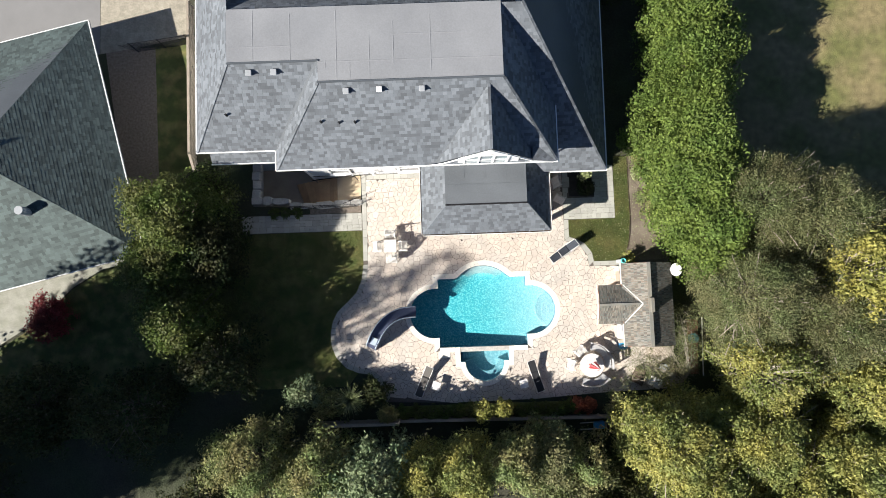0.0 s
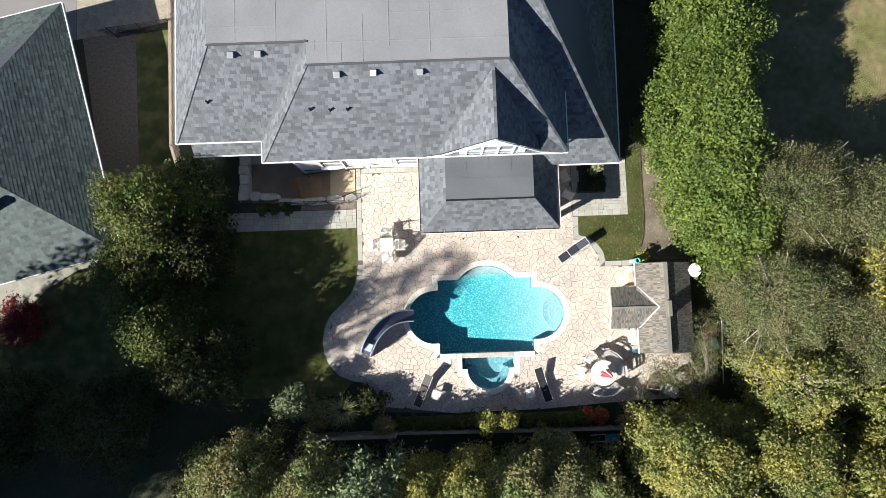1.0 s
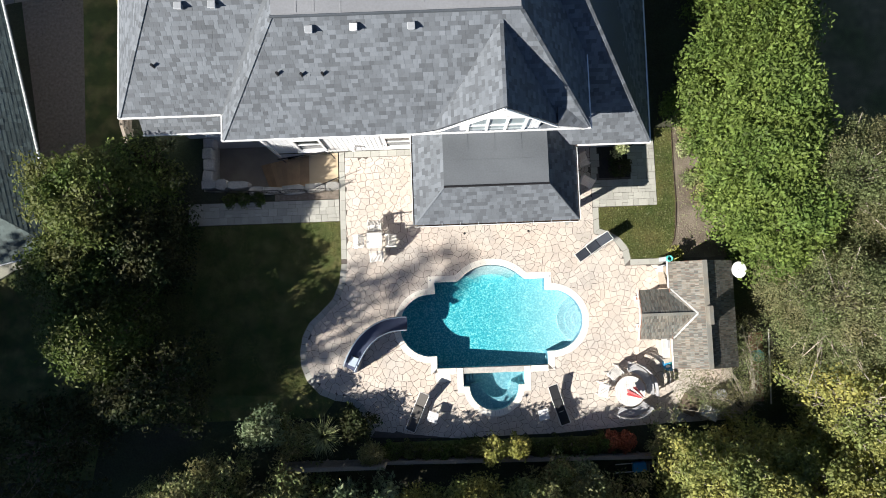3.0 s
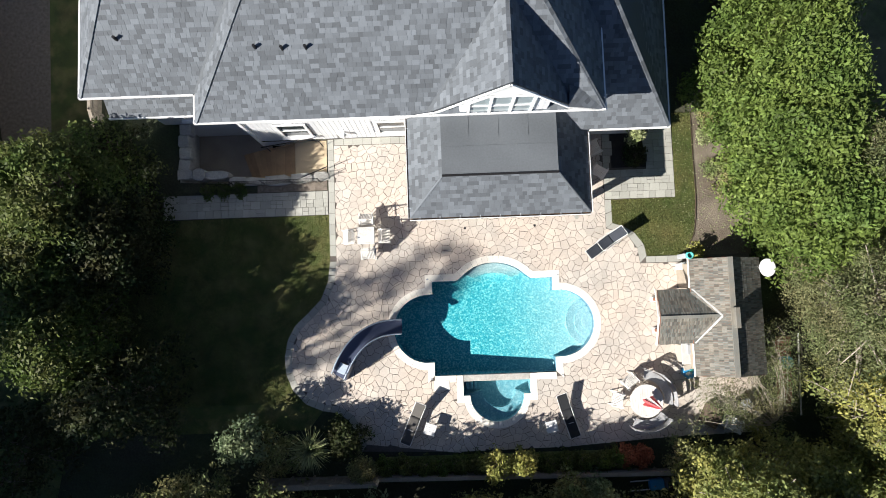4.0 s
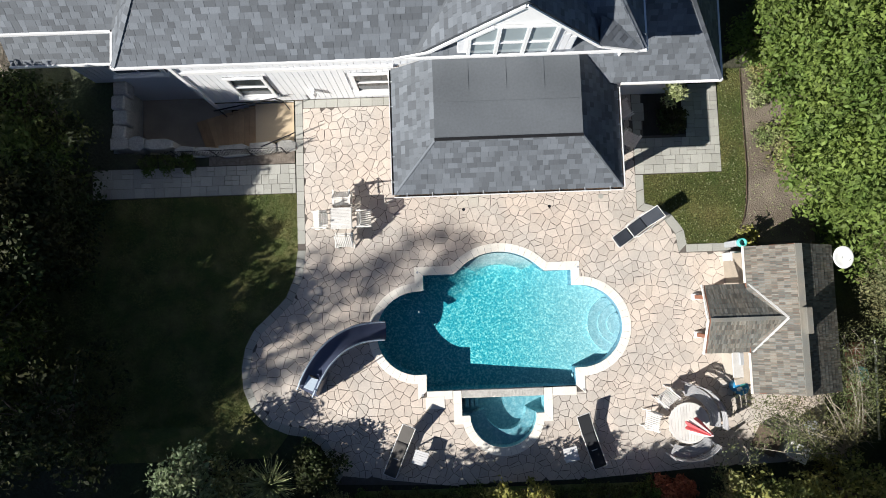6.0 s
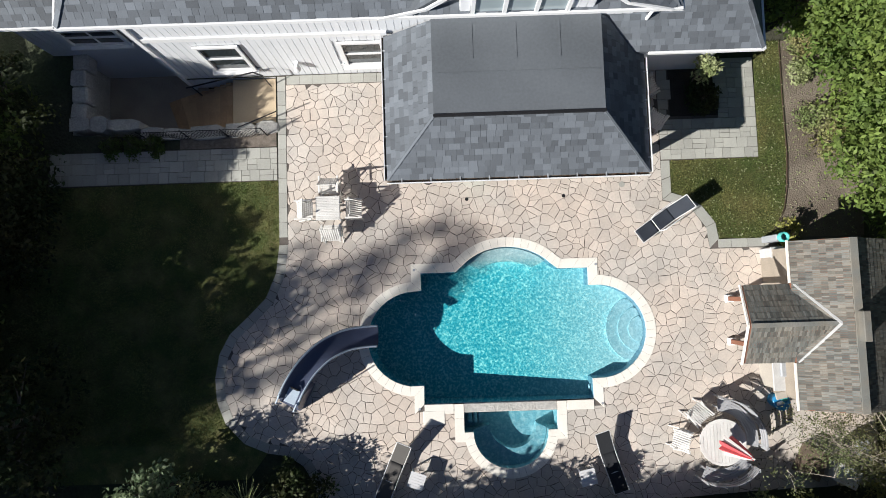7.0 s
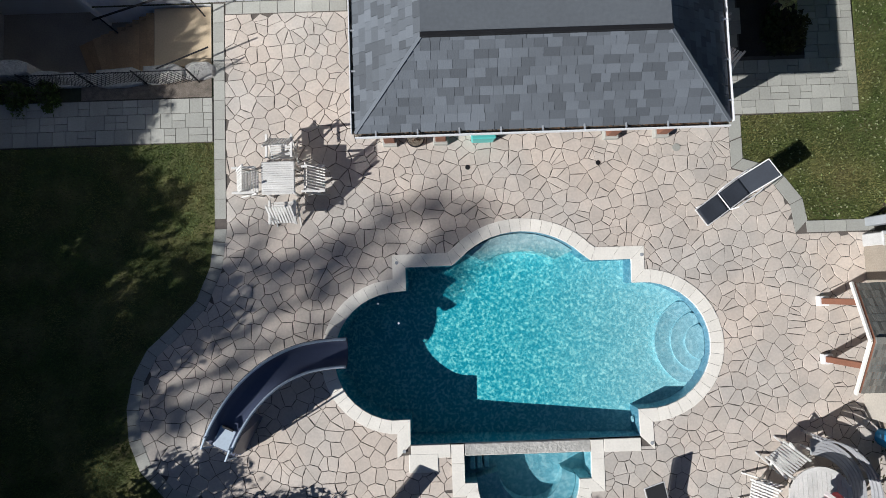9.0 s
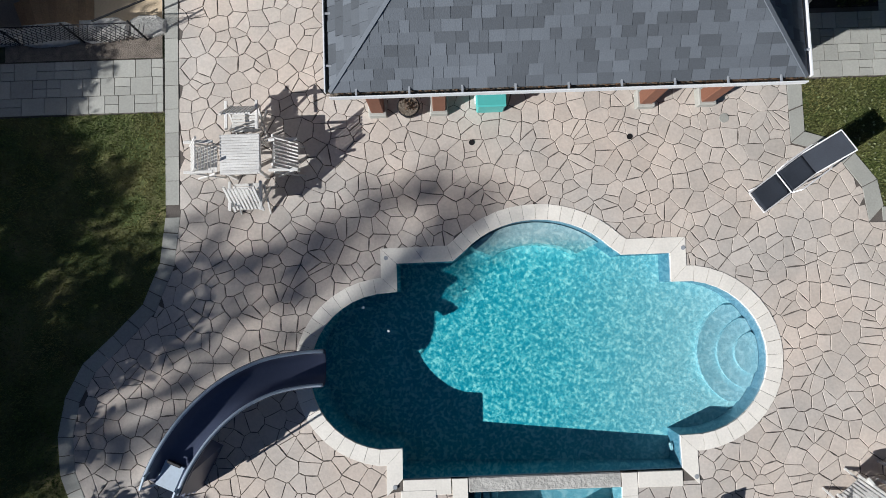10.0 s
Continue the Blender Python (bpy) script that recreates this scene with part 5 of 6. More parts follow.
def side_table(at, rz, label):
    ob = thing("side_table", label, "side table", "small side tables", at=at, rz=rz)
    slat_parts(ob, -0.23, 0.23, -0.23, 0.23, 0.43, 6, 0.025, 0.08, "x", M_ALU, None, "top_slat")
    for x in (-0.2, 0.2):
        for y in (-0.2, 0.2):
            part("leg", boxed((x, y, 0.21), (0.035, 0.035, 0.42)), M_ALU, ob)
    return ob


side_table((-0.58, -6.66, 0.022), -20, "small white plastic side table beside a lounger")
side_table((4.38, -6.72, 0.022), 12, "small white plastic side table in shade")

# round table, curved benches, umbrella
CX, CY = 8.2, -5.78
rt = thing("round_table", "round slatted teak table with an umbrella hole", "table", at=(CX, CY, 0.02))
for i in range(13):
    y = -0.6 + 0.1 * i
    half = math.sqrt(max(0.02, 0.65 ** 2 - y * y))
    part("top_slat", boxed((y, 0, 0.71), (0.092, half * 2, 0.025)), M_TEAK, rt)
bm = bmesh.new()
ring = arc(0, 0, 0.66, 0.66, 0, 360, 40)[:-1]
inn = arc(0, 0, 0.58, 0.58, 0, 360, 40)[:-1]
for i in range(40):
    j = (i + 1) % 40
    prism(bm, [ring[i], ring[j], inn[j], inn[i]], 0.69, 0.728)
part("rim", bm, M_TEAK, rt)
for a in range(4):
    part("leg", boxed((0.4 * math.cos(a * 1.571 + .78), 0.4 * math.sin(a * 1.571 + .78), 0.34), (0.06, 0.06, 0.68), 45), M_TEAK, rt)


def curved_bench(a0, a1, label, mat):
    ob = thing("curved_bench", label, "bench", "curved benches round the table", at=(CX, CY, 0.02))
    n = 16
    for k in range(5):
        bm = bmesh.new()
        r0, r1 = 0.82 + 0.07 * k, 0.882 + 0.07 * k
        for i in range(n):
            t0, t1 = radians(a0 + (a1 - a0) * i / n), radians(a0 + (a1 - a0) * (i + 1) / n)
            prism(bm, [(r0 * math.cos(t0), r0 * math.sin(t0)), (r1 * math.cos(t0), r1 * math.sin(t0)), (r1 * math.cos(t1), r1 * math.sin(t1)), (r0 * math.cos(t1), r0 * math.sin(t1))], 0.4, 0.43)
        bmesh.ops.remove_doubles(bm, verts=bm.verts, dist=0.0005)
        part("seat_slat", bm, mat, ob)
    for z0, z1 in ((0.5, 0.58), (0.62, 0.7), (0.74, 0.84)):
        bm = bmesh.new()
        for i in range(n):
            t0, t1 = radians(a0 + (a1 - a0) * i / n), radians(a0 + (a1 - a0) * (i + 1) / n)
            prism(bm, [(r * math.cos(t), r * math.sin(t)) for r, t in ((1.2, t0), (1.232, t0), (1.232, t1), (1.2, t1))], z0, z1)
        bmesh.ops.remove_doubles(bm, verts=bm.verts, dist=0.0005)
        part("back_rail", bm, mat, ob)
    for i in range(4):
        t = radians(a0 + (a1 - a0) * (i + 0.1) / 3.2)
        part("leg", boxed((0.92 * math.cos(t), 0.92 * math.sin(t), 0.2), (0.05, 0.05, 0.4), math.degrees(t)), mat, ob)
        part("back_post", boxed((1.24 * math.cos(t), 1.24 * math.sin(t), 0.42), (0.05, 0.05, 0.84), math.degrees(t)), mat, ob)
    return ob


# Bench wood darker than the teak, with cast shade put into the colour.
M_BENCH_SHADED = material("shade_greyed_bench", (0.36, 0.365, 0.38), 0.8, vary=0.25, scale=3, fine=40, bump=0.3)
curved_bench(88, -12, "curved slatted grey bench round the round table", M_BENCH_SHADED)
curved_bench(-38, -118, "curved slatted grey bench round the round table", M_BENCH_SHADED)
deck_chair((7.62, -5.0, 0.022), -52, "silvered teak slatted armchair at the round table", "chairs round the round table")
deck_chair((7.1, -5.72, 0.022), -12, "silvered teak slatted armchair at the round table", "chairs round the round table")
um = thing("umbrella", "closed red and white striped garden umbrella on a pole", "umbrella", at=(CX, CY, 0.02))
part("pole", tubed([(0, 0, 0.02), (0, 0, 2.5)], 0.022, 8), M_TEAK, um)
for i in range(8):
    a0 = math.tau * i / 8
    bm = bmesh.new()
    prof = ((0.04, 2.42), (0.1, 2.1), (0.15, 1.7), (0.2, 1.3), (0.23, 1.05))
    cols = []
    for t, w in ((a0, 0.8), (a0 + math.tau / 24, 1.25), (a0 + math.tau / 12, 1.1), (a0 + math.tau / 8, 0.8)):
        cols.append([bm.verts.new((r * w * math.cos(t), r * w * math.sin(t), z)) for r, z in prof])
    for c0, c1 in zip(cols, cols[1:]):
        for k in range(4):
            bm.faces.new((c0[k], c1[k], c1[k + 1], c0[k + 1]))
    part("canopy_panel", bm, M_CANVAS if i in (2, 5) else M_RED, um)
part("base", tubed([(0, 0, 0.0), (0, 0, 0.07), (0, 0, 0.1)], [0.26, 0.26, 0.2], 16), M_IRON, um)

# water slide
slide = thing("pool_slide", "curved grey-blue plastic water slide reaching into the pool", "water slide")
ctrl = [Vector(p) for p in ((-4.0, -4.1, 1.3), (-3.82, -3.72, 1.28), (-3.5, -3.22, 1.1), (-3.05, -2.8, 0.88), (-2.5, -2.54, 0.65), (-1.95, -2.46, 0.45), (-1.6, -2.46, 0.33))]


def smooth_line(pts, n):
    res = []
    for i in range(len(pts) - 1):
        p0, p1, p2, p3 = pts[max(i - 1, 0)], pts[i], pts[i + 1], pts[min(i + 2, len(pts) - 1)]
        for k in range(n):
            t = k / n
            res.append(0.5 * ((2 * p1) + (p2 - p0) * t + (2 * p0 - 5 * p1 + 4 * p2 - p3) * t * t + (3 * p1 - p0 - 3 * p2 + p3) * t ** 3))
    return res + [pts[-1]]


centre = smooth_line(ctrl, 5)
SECTION = [(-0.33, 0.22), (-0.29, 0.24), (-0.25, 0.2), (-0.22, 0.06), (-0.12, 0.0), (0.12, 0.0), (0.22, 0.06), (0.25, 0.2), (0.29, 0.24), (0.33, 0.22), (0.3, 0.02), (0.16, -0.06), (-0.16, -0.06), (-0.3, 0.02)]
bm = bmesh.new()
rings = []
for i, p in enumerate(centre):
    d = centre[min(i + 1, len(centre) - 1)] - centre[max(i - 1, 0)]
    sidev = Vector((d.y, -d.x, 0)).normalized()
    rings.append([bm.verts.new(p + sidev * a + Vector((0, 0, b))) for a, b in SECTION])
for r0, r1 in zip(rings, rings[1:]):
    for k in range(len(SECTION)):
        bm.faces.new((r0[k], r0[(k + 1) % len(SECTION)], r1[(k + 1) % len(SECTION)], r1[k]))
part("chute", bm, M_SLIDE, slide, smooth=True)
for sx in (-0.29, 0.29):
    edge = []
    for i, p in enumerate(centre):
        d = centre[min(i + 1, len(centre) - 1)] - centre[max(i - 1, 0)]
        edge.append(p + Vector((d.y, -d.x, 0)).normalized() * sx + Vector((0, 0, 0.235)))
    part("rim", tubed(edge, 0.03, 8), M_SLIDE_L, slide, "pale rounded rim", smooth=True)
part("platform", boxed((-3.92, -3.98, 1.345), (0.42, 0.34, 0.03), 65, 0.01), M_SLIDE_L, slide, "pale moulded starting seat")
part("grip", boxed((-3.83, -3.78, 1.4), (0.05, 0.24, 0.06), 65, 0.01), M_IRON, slide)
base = pose(-4.0, -4.08, 0, 0, 0, 62)
bm = bmesh.new()
prof = [(-0.42, 0.0), (0.42, 0.0), (0.3, 1.26), (-0.12, 1.26), (-0.16, 1.0), (-0.24, 1.0), (-0.26, 0.7), (-0.32, 0.7), (-0.34, 0.4), (-0.4, 0.4)]
lo, hi = ([bm.verts.new(base @ Vector((x, y, z))) for x, z in prof] for y in (-0.29, 0.29))
for i in range(len(prof)):
    j = (i + 1) % len(prof)
    bm.faces.new((lo[i], lo[j], hi[j], hi[i]))
bm.faces.new(lo)
bm.faces.new(hi)
part("tower", bm, M_SLIDE, slide, "moulded grey-blue tower with steps")
bm = bmesh.new()
for y in (-0.27, 0.27):
    tube(bm, [base @ Vector((-0.4, y, 0.6)), base @ Vector((-0.2, y, 1.5)), base @ Vector((0.05, y, 1.6)), base @ Vector((0.2, y, 1.3))], 0.022, 6)
part("grab_rail", bm, M_SLIDE_L, slide)
for p in ((-3.3, -3.0), (-2.3, -2.5)):
    z = 0.92 if p[0] < -3 else 0.5
    part("leg", tubed([(p[0], p[1], 0.0), (p[0], p[1], z)], 0.05, 8), M_SLIDE, slide)

# pavilion things
cooler = thing("storage_box", "turquoise plastic cooler box under the pavilion edge", "cooler", at=(1.53, 2.28, 0.022))
part("body", boxed((0, 0, 0.21), (0.52, 0.34, 0.42), 0, 0.03), M_TEAL, cooler)
part("lid", boxed((0, 0, 0.455), (0.56, 0.38, 0.07), 0, 0.025), M_TEAL, cooler, "rounded turquoise lid")
for x in (-0.28, 0.28):
    part("handle", boxed((x, 0, 0.3), (0.03, 0.16, 0.04), 0, 0.01), M_WHITE, cooler)
pot = thing("plant_pot", "round dark pot with dry brown plant", "plant pot", at=(0.02, 2.2, 0.022))
part("pot", tubed([(0, 0, 0), (0, 0, 0.02), (0, 0, 0.3), (0, 0, 0.32)], [0.13, 0.15, 0.21, 0.2], 18), M_IRON, pot)
part("soil", tubed([(0, 0, 0.3), (0, 0, 0.335)], 0.185, 16), M_SOIL, pot)
part("dry_plant", leaf_cloud("dry_plant", L_DRY, [(0, 0, 0.33, 0.14, 60)], 0.04, 5), None, pot)
for x, y, r in ((1.17, 1.56, 0.055), (4.13, 1.57, 0.055), (5.92, 1.86, 0.09)):
    d = whole("drain_cover", tubed([(x, y, 0.01), (x, y, 0.032)], r, 14), M_IRON if r < 0.06 else M_PAVER, "small round drain cover set in the patio", "drain")
for x, y in ((5.0, -0.55), (5.0, -4.7), (-0.5, -0.55), (-0.45, -4.7)):
    whole("skimmer_lid", tubed([(x, y, 0.02), (x, y, 0.04)], 0.04, 12), M_GREY, "small grey skimmer lid in the coping", "skimmer lid")
deck_chair((6.85, 3.7, 0.022), 60, "garden armchair standing in the pavilion's shade", "chairs beside the pavilion")
deck_chair((6.7, 4.7, 0.022), 20, "garden armchair standing in the pavilion's shade", "chairs beside the pavilion")
tree("shrub", (8.25, 5.0, 0.008), 1.5, 0.2, L_PALE, "tall pale variegated plant in the mulched bed", "round", 22, 40, 0.18, 0.06, 0.9, None, 81, "shrub")
tree("shrub", (8.5, 4.4, 0.008), 0.5, 0.45, L_DARK, "low dark plant in the mulched bed", "round", 30, 50, 0.2, 0.05, 0.1, None, 82, "shrub")
whole("lawn_edging", tubed([(11.02, 6.2, 0.02), (11.0, 4.4, 0.03), (11.02, 2.6, 0.03), (10.95, 1.6, 0.03), (10.82, 0.95, 0.03), (10.5, 0.35, 0.03), (10.3, 0.1, 0.03)], 0.018, 6), M_EDGE, "rusty edging strip between lawn and soil", "edging")
lamp = thing("wall_lamp", "small white lamp on the house wall", "lamp", at=(-3.72, 5.5, 1.0))
part("bracket", boxed((0, 0.1, 0), (0.12, 0.12, 0.18), 0, 0.01), M_WHITE, lamp)
part("shade", tubed([(0, -0.02, -0.1), (0, -0.02, 0.14)], [0.11, 0.05], 10), M_WHITE, lamp)

# pool house things
counter = thing("outdoor_counter", "grey outdoor counter beside the pool house", "counter", at=(10.3, -0.95, 0.02))
part("body", boxed((0, 0, 0.42), (0.36, 0.7, 0.84), 0, 0.01), M_GREY, counter)
part("worktop", boxed((0, 0, 0.865), (0.4, 0.74, 0.05), 0, 0.012), M_TABLESTONE, counter)
locker = thing("storage_locker", "pale grey plastic storage locker by the pool house", "locker", at=(10.15, -0.4, 0.02))
part("body", boxed((0, 0, 0.32), (0.36, 0.28, 0.64), 0, 0.02), M_TABLESTONE, locker)
part("lid", boxed((0, 0, 0.66), (0.4, 0.32, 0.05), 0, 0.02), M_TABLESTONE, locker)
reel = thing("hose_reel", "turquoise hose reel with coiled hose", "hose reel", at=(10.22, 0.02, 0.0))
part("stand", boxed((0, 0, 0.42), (0.3, 0.2, 0.84), 0, 0.02), M_GREY, reel)
bm = bmesh.new()
for k in range(4):
    tube(bm, [(0.12 * math.cos(t * math.tau / 20), 0.12 * math.sin(t * math.tau / 20), 0.88 + 0.045 * k) for t in range(21)], 0.026, 6)
part("hose", bm, M_TEAL, reel)
counter2 = thing("outdoor_counter", "white L-shaped counter by the pool house wall", "counter", at=(9.95, -3.95, 0.02))
part("body", boxed((0, 0, 0.42), (0.44, 0.7, 0.84), 0, 0.01), M_CONCRETE, counter2)
part("worktop", boxed((0, 0.02, 0.865), (0.56, 0.85, 0.05), 0, 0.012), M_TABLESTONE, counter2)
part("worktop_return", boxed((0.2, -0.47, 0.867), (0.9, 0.2, 0.05), 12, 0.012), M_CONCRETE, counter2)
part("grill_lid", boxed((0.08, 0.2, 0.93), (0.34, 0.42, 0.09), 0, 0.03), M_GREY, counter2)
bin_ = thing("toy_bin", "blue plastic tub full of pool toys", "tub", at=(10.1, -4.75, 0.02))
part("tub", tubed([(0, 0, 0), (0, 0, 0.45), (0, 0, 0.47)], [0.2, 0.26, 0.24], 14), M_BLUE, bin_)
for i, (x, y, mt) in enumerate(((0.05, 0.05, M_TEAL), (-0.08, -0.06, M_WHITE), (0.1, -0.08, M_BLUE))):
    part("toy", tubed([(x - 0.08, y, 0.46), (x + 0.08, y + 0.05, 0.5)], 0.05, 8), mt, bin_)
dish = thing("satellite_dish", "white round satellite dish behind the pool house roof", "satellite dish", at=(12.67, -0.62, 0))
part("pole", tubed([(0, 0, 0), (0, 0, 2.15)], 0.03, 8), M_GREY, dish)
bm = bmesh.new()
rings = []
for r, z in ((0.02, 0.0), (0.14, 0.006), (0.24, 0.02), (0.31, 0.04), (0.32, 0.03), (0.24, 0.0), (0.02, -0.03)):
    rings.append([bm.verts.new((r * math.cos(k * math.tau / 24), r * 1.1 * math.sin(k * math.tau / 24), 2.2 + z)) for k in range(24)])
for r0, r1 in zip(rings, rings[1:]):
    for k in range(24):
        bm.faces.new((r0[k], r0[(k + 1) % 24], r1[(k + 1) % 24], r1[k]))
part("reflector", bm, M_WHITE, dish, smooth=True)
part("feed_arm", tubed([(-0.3, 0, 2.2), (-0.42, 0.05, 2.3)], 0.012, 6), M_GREY, dish)

deckpath = thing("side_deck", "red-brown plank deck strip behind the pool house", "deck", kind="structure")
for i in range(26):
    part("plank", boxed((14.25 - 0.006 * i, -3.5 - 0.12 * i, 0.03), (0.62, 0.11, 0.05)), M_BRICKTILE, deckpath)
bar((14.62, -3.3, 0.5), (14.5, -6.6, 0.5), 0.04, 0.06, M_ALU, deckpath, "rail", "thin pale rail along the deck")
bucket = thing("round_tub", "teal round plastic tub on the deck", "tub", at=(14.15, -4.5, 0.055))
part("tub", tubed([(0, 0, 0), (0, 0, 0.02), (0, 0, 0.3), (0, 0, 0.28), (0, 0, 0.05)], [0.2, 0.24, 0.29, 0.25, 0.2], 18), M_TUB, bucket)
M_CRATE = material("dull_brown_crate", (0.12, 0.09, 0.065), 0.85, vary=0.25, scale=2, fine=30, bump=0.3, objects=0.15)
crate = thing("wooden_crate", "brown wooden crate at the patio corner", "crate", at=(10.95, -6.55, 0.02), rz=-28)
for k in range(6):
    part("board", boxed((0, -0.35 + 0.14 * k, 0.42), (0.62, 0.13, 0.02)), M_CRATE, crate)
for x in (-0.3, 0.3):
    part("side", boxed((x, 0, 0.2), (0.03, 0.84, 0.4)), M_CRATE, crate)
for y in (-0.41, 0.41):
    part("side", boxed((0, y, 0.2), (0.57, 0.03, 0.4)), M_CRATE, crate)
grill = thing("box_cart", "grey metal utility cart with a pale lid", "cart", at=(11.7, -6.85, 0.02), rz=-28)
part("body", boxed((0, 0, 0.42), (0.66, 0.5, 0.5), 0, 0.03), M_GREY, grill)
part("lid", boxed((0, 0, 0.7), (0.7, 0.54, 0.06), 0, 0.02), M_ALU, grill)
for x in (-0.28, 0.28):
    for y in (-0.2, 0.2):
        part("leg", boxed((x, y, 0.09), (0.05, 0.05, 0.18)), M_IRON, grill)
for x, y, r, h, m, lab in ((12.3, -6.1, 0.3, 0.5, M_IRON, "dark round barrel by the pool house"), (12.75, -6.6, 0.22, 0.35, M_GREY, "grey bucket by the pool house")):
    b = thing("barrel", lab, "barrel", at=(x, y, 0.02))
    part("body", tubed([(0, 0, 0), (0, 0, h * 0.5), (0, 0, h)], [r * 0.9, r, r * 0.92], 16), m, b)
    part("lid", tubed([(0, 0, h), (0, 0, h + 0.03)], r * 0.85, 16), M_GREY, b)
cart = thing("garden_cart", "blue plastic garden cart with pale handles", "cart", at=(8.5, -9.15, -0.03))
part("tray", boxed((0, 0, 0.42), (0.6, 0.42, 0.3), 4, 0.04), M_BLUE, cart)
for y in (-0.18, 0.18):
    part("handle", tubed([(-0.3, y, 0.5), (-1.1, y, 0.62)], 0.025, 6), M_ALU, cart)
    part("leg", tubed([(0.2, y, 0.0), (0.2, y, 0.3)], 0.05, 8), M_IRON, cart)
for i, x in enumerate((9.05, 9.4)):
    b = thing("storage_bin", "grey plastic bin behind the fence", "bin", at=(x, -9.2 - 0.05 * i, -0.03))
    part("body", boxed((0, 0, 0.3), (0.26, 0.34, 0.6), 0, 0.03), M_GREY, b)
    part("lid", boxed((0, 0, 0.62), (0.29, 0.37, 0.05), 0, 0.02), M_IRON, b)

# chain-link fence beside the driveway
link = thing("chain_link_fence", "dark chain-link fence beside the driveway", "fence")
bm = bmesh.new()
for i in range(60):
    x = -17.6 + i * 0.052
    y = 13.45 + (x + 17.6) * 0.12
    for sgn in (-1, 1):
        tube(bm, [(x, y, 0.05), (x + sgn * 0.6, y + sgn * 0.07, 1.2)], 0.006, 3, False)
part("mesh", bm, M_IRON, link, kind="stuff")
for i in range(3):
    x = -17.6 + i * 1.6
    part("fence_post", tubed([(x, 13.45 + (x + 17.6) * 0.12, 0), (x, 13.45 + (x + 17.6) * 0.12, 1.3)], 0.03, 6), M_IRON, link)
part("top_rail", tubed([(-17.6, 13.45, 1.22), (-14.4, 13.83, 1.22)], 0.02, 6), M_IRON, link)

# grass blades on the sunlit lawns, fallen leaves
def blades(name, area, count, seed, label):
    rng = np.random.default_rng(seed)
    xs, ys = [p[0] for p in area], [p[1] for p in area]
    verts, faces = [], []
    while len(faces) < count:
        x, y = rng.uniform(min(xs), max(xs)), rng.uniform(min(ys), max(ys))
        if inside(x, y, area):
            a, h, w = rng.uniform(0, 6.28), rng.uniform(0.025, 0.06), rng.uniform(0.006, 0.012)
            dx, dy = math.cos(a), math.sin(a)
            b = len(verts)
            verts += [(x - dy * w, y + dx * w, 0.01), (x + dy * w, y - dx * w, 0.01), (x + dx * h * 0.8, y + dy * h * 0.8, 0.01 + h)]
            faces.append((b, b + 1, b + 2))
    ob = new(name, mesh_from(name, verts, faces, M_BLADE))
    return tagged(ob, label, "grass", "", "stuff")


blades("grass", LAWN_E, 26000, 3, "short grass blades on the sunlit lawn strip")
blades("grass", [(-13.0, 2.3), (-13.0, -5.5), (-5.6, -5.5)] + [p for p in LAWN_EDGE[::-1] if p[1] > -5.5], 80000, 4, "short grass blades on the lawn by the patio")


def litter(name, area, count, seed, leaf, label, size=0.03):
    rng = np.random.default_rng(seed)
    xs, ys = [p[0] for p in area], [p[1] for p in area]
    verts, faces = [], []
    while len(faces) < count:
        x, y = rng.uniform(min(xs), max(xs)), rng.uniform(min(ys), max(ys))
        if inside(x, y, area):
            a, s = rng.uniform(0, 6.28), size * rng.uniform(0.6, 1.3)
            dx, dy = math.cos(a) * s, math.sin(a) * s
            b = len(verts)
            z = 0.045
            verts += [(x - dx, y - dy, z), (x + dy * .6, y - dx * .6, z + 0.01), (x + dx, y + dy, z + .004), (x - dy * .6, y + dx * .6, z + 0.01)]
            faces.append((b, b + 1, b + 2, b + 3))
    return tagged(new(name, mesh_from(name, verts, faces, leaf)), label, "leaves", "", "stuff")


litter("fallen_leaves", LAWN_E, 420, 6, L_PALE, "scattered dry leaves on the lawn strip")
litter("fallen_leaves", [(10.4, 0.1), (13, 0.1), (13, 6), (11.1, 6), (11.05, 2.6)], 500, 7, L_PALE, "scattered dry leaves on the soil bed")
litter("fallen_leaves", [(9.3, -7.2), (13, -7.2), (13, -4.8), (9.3, -4.8)], 220, 8, L_DARK, "scattered leaves on the patio corner")

rng = random.Random(31)
vs, fs = [], []
for i in range(600):
    x, y = rng.uniform(-0.9, 5.85) if i % 3 else rng.uniform(4.4, 5.85), 1.71 + rng.uniform(-0.04, 0.05)
    a, l = rng.uniform(0, 6.28), rng.uniform(0.012, 0.03)
    b = len(vs)
    vs += [(x + l * math.cos(a + k * 1.571), y + 0.6 * l * math.sin(a + k * 1.571), 2.625 + rng.uniform(0, 0.02)) for k in range(4)]
    fs.append((b, b + 1, b + 2, b + 3))
part("fallen_leaves", mesh_from("fallen_leaves", vs, fs, L_DRY), None, pavilion, "brown dead leaves lying in the gutter", kind="stuff")
part("pool_light", tubed([(4.72, -4.25, -0.35), (4.69, -4.25, -0.35)], 0.07, 14), M_WHITE, pool, "round white underwater light")
# Two small white discs at the water surface.
for x, y in ((-0.95, -1.45), (-0.5, -1.9)):
    part("white_disc", tubed([(x, y, -0.065), (x, y, -0.055)], 0.025, 8), M_WHITE, pool)

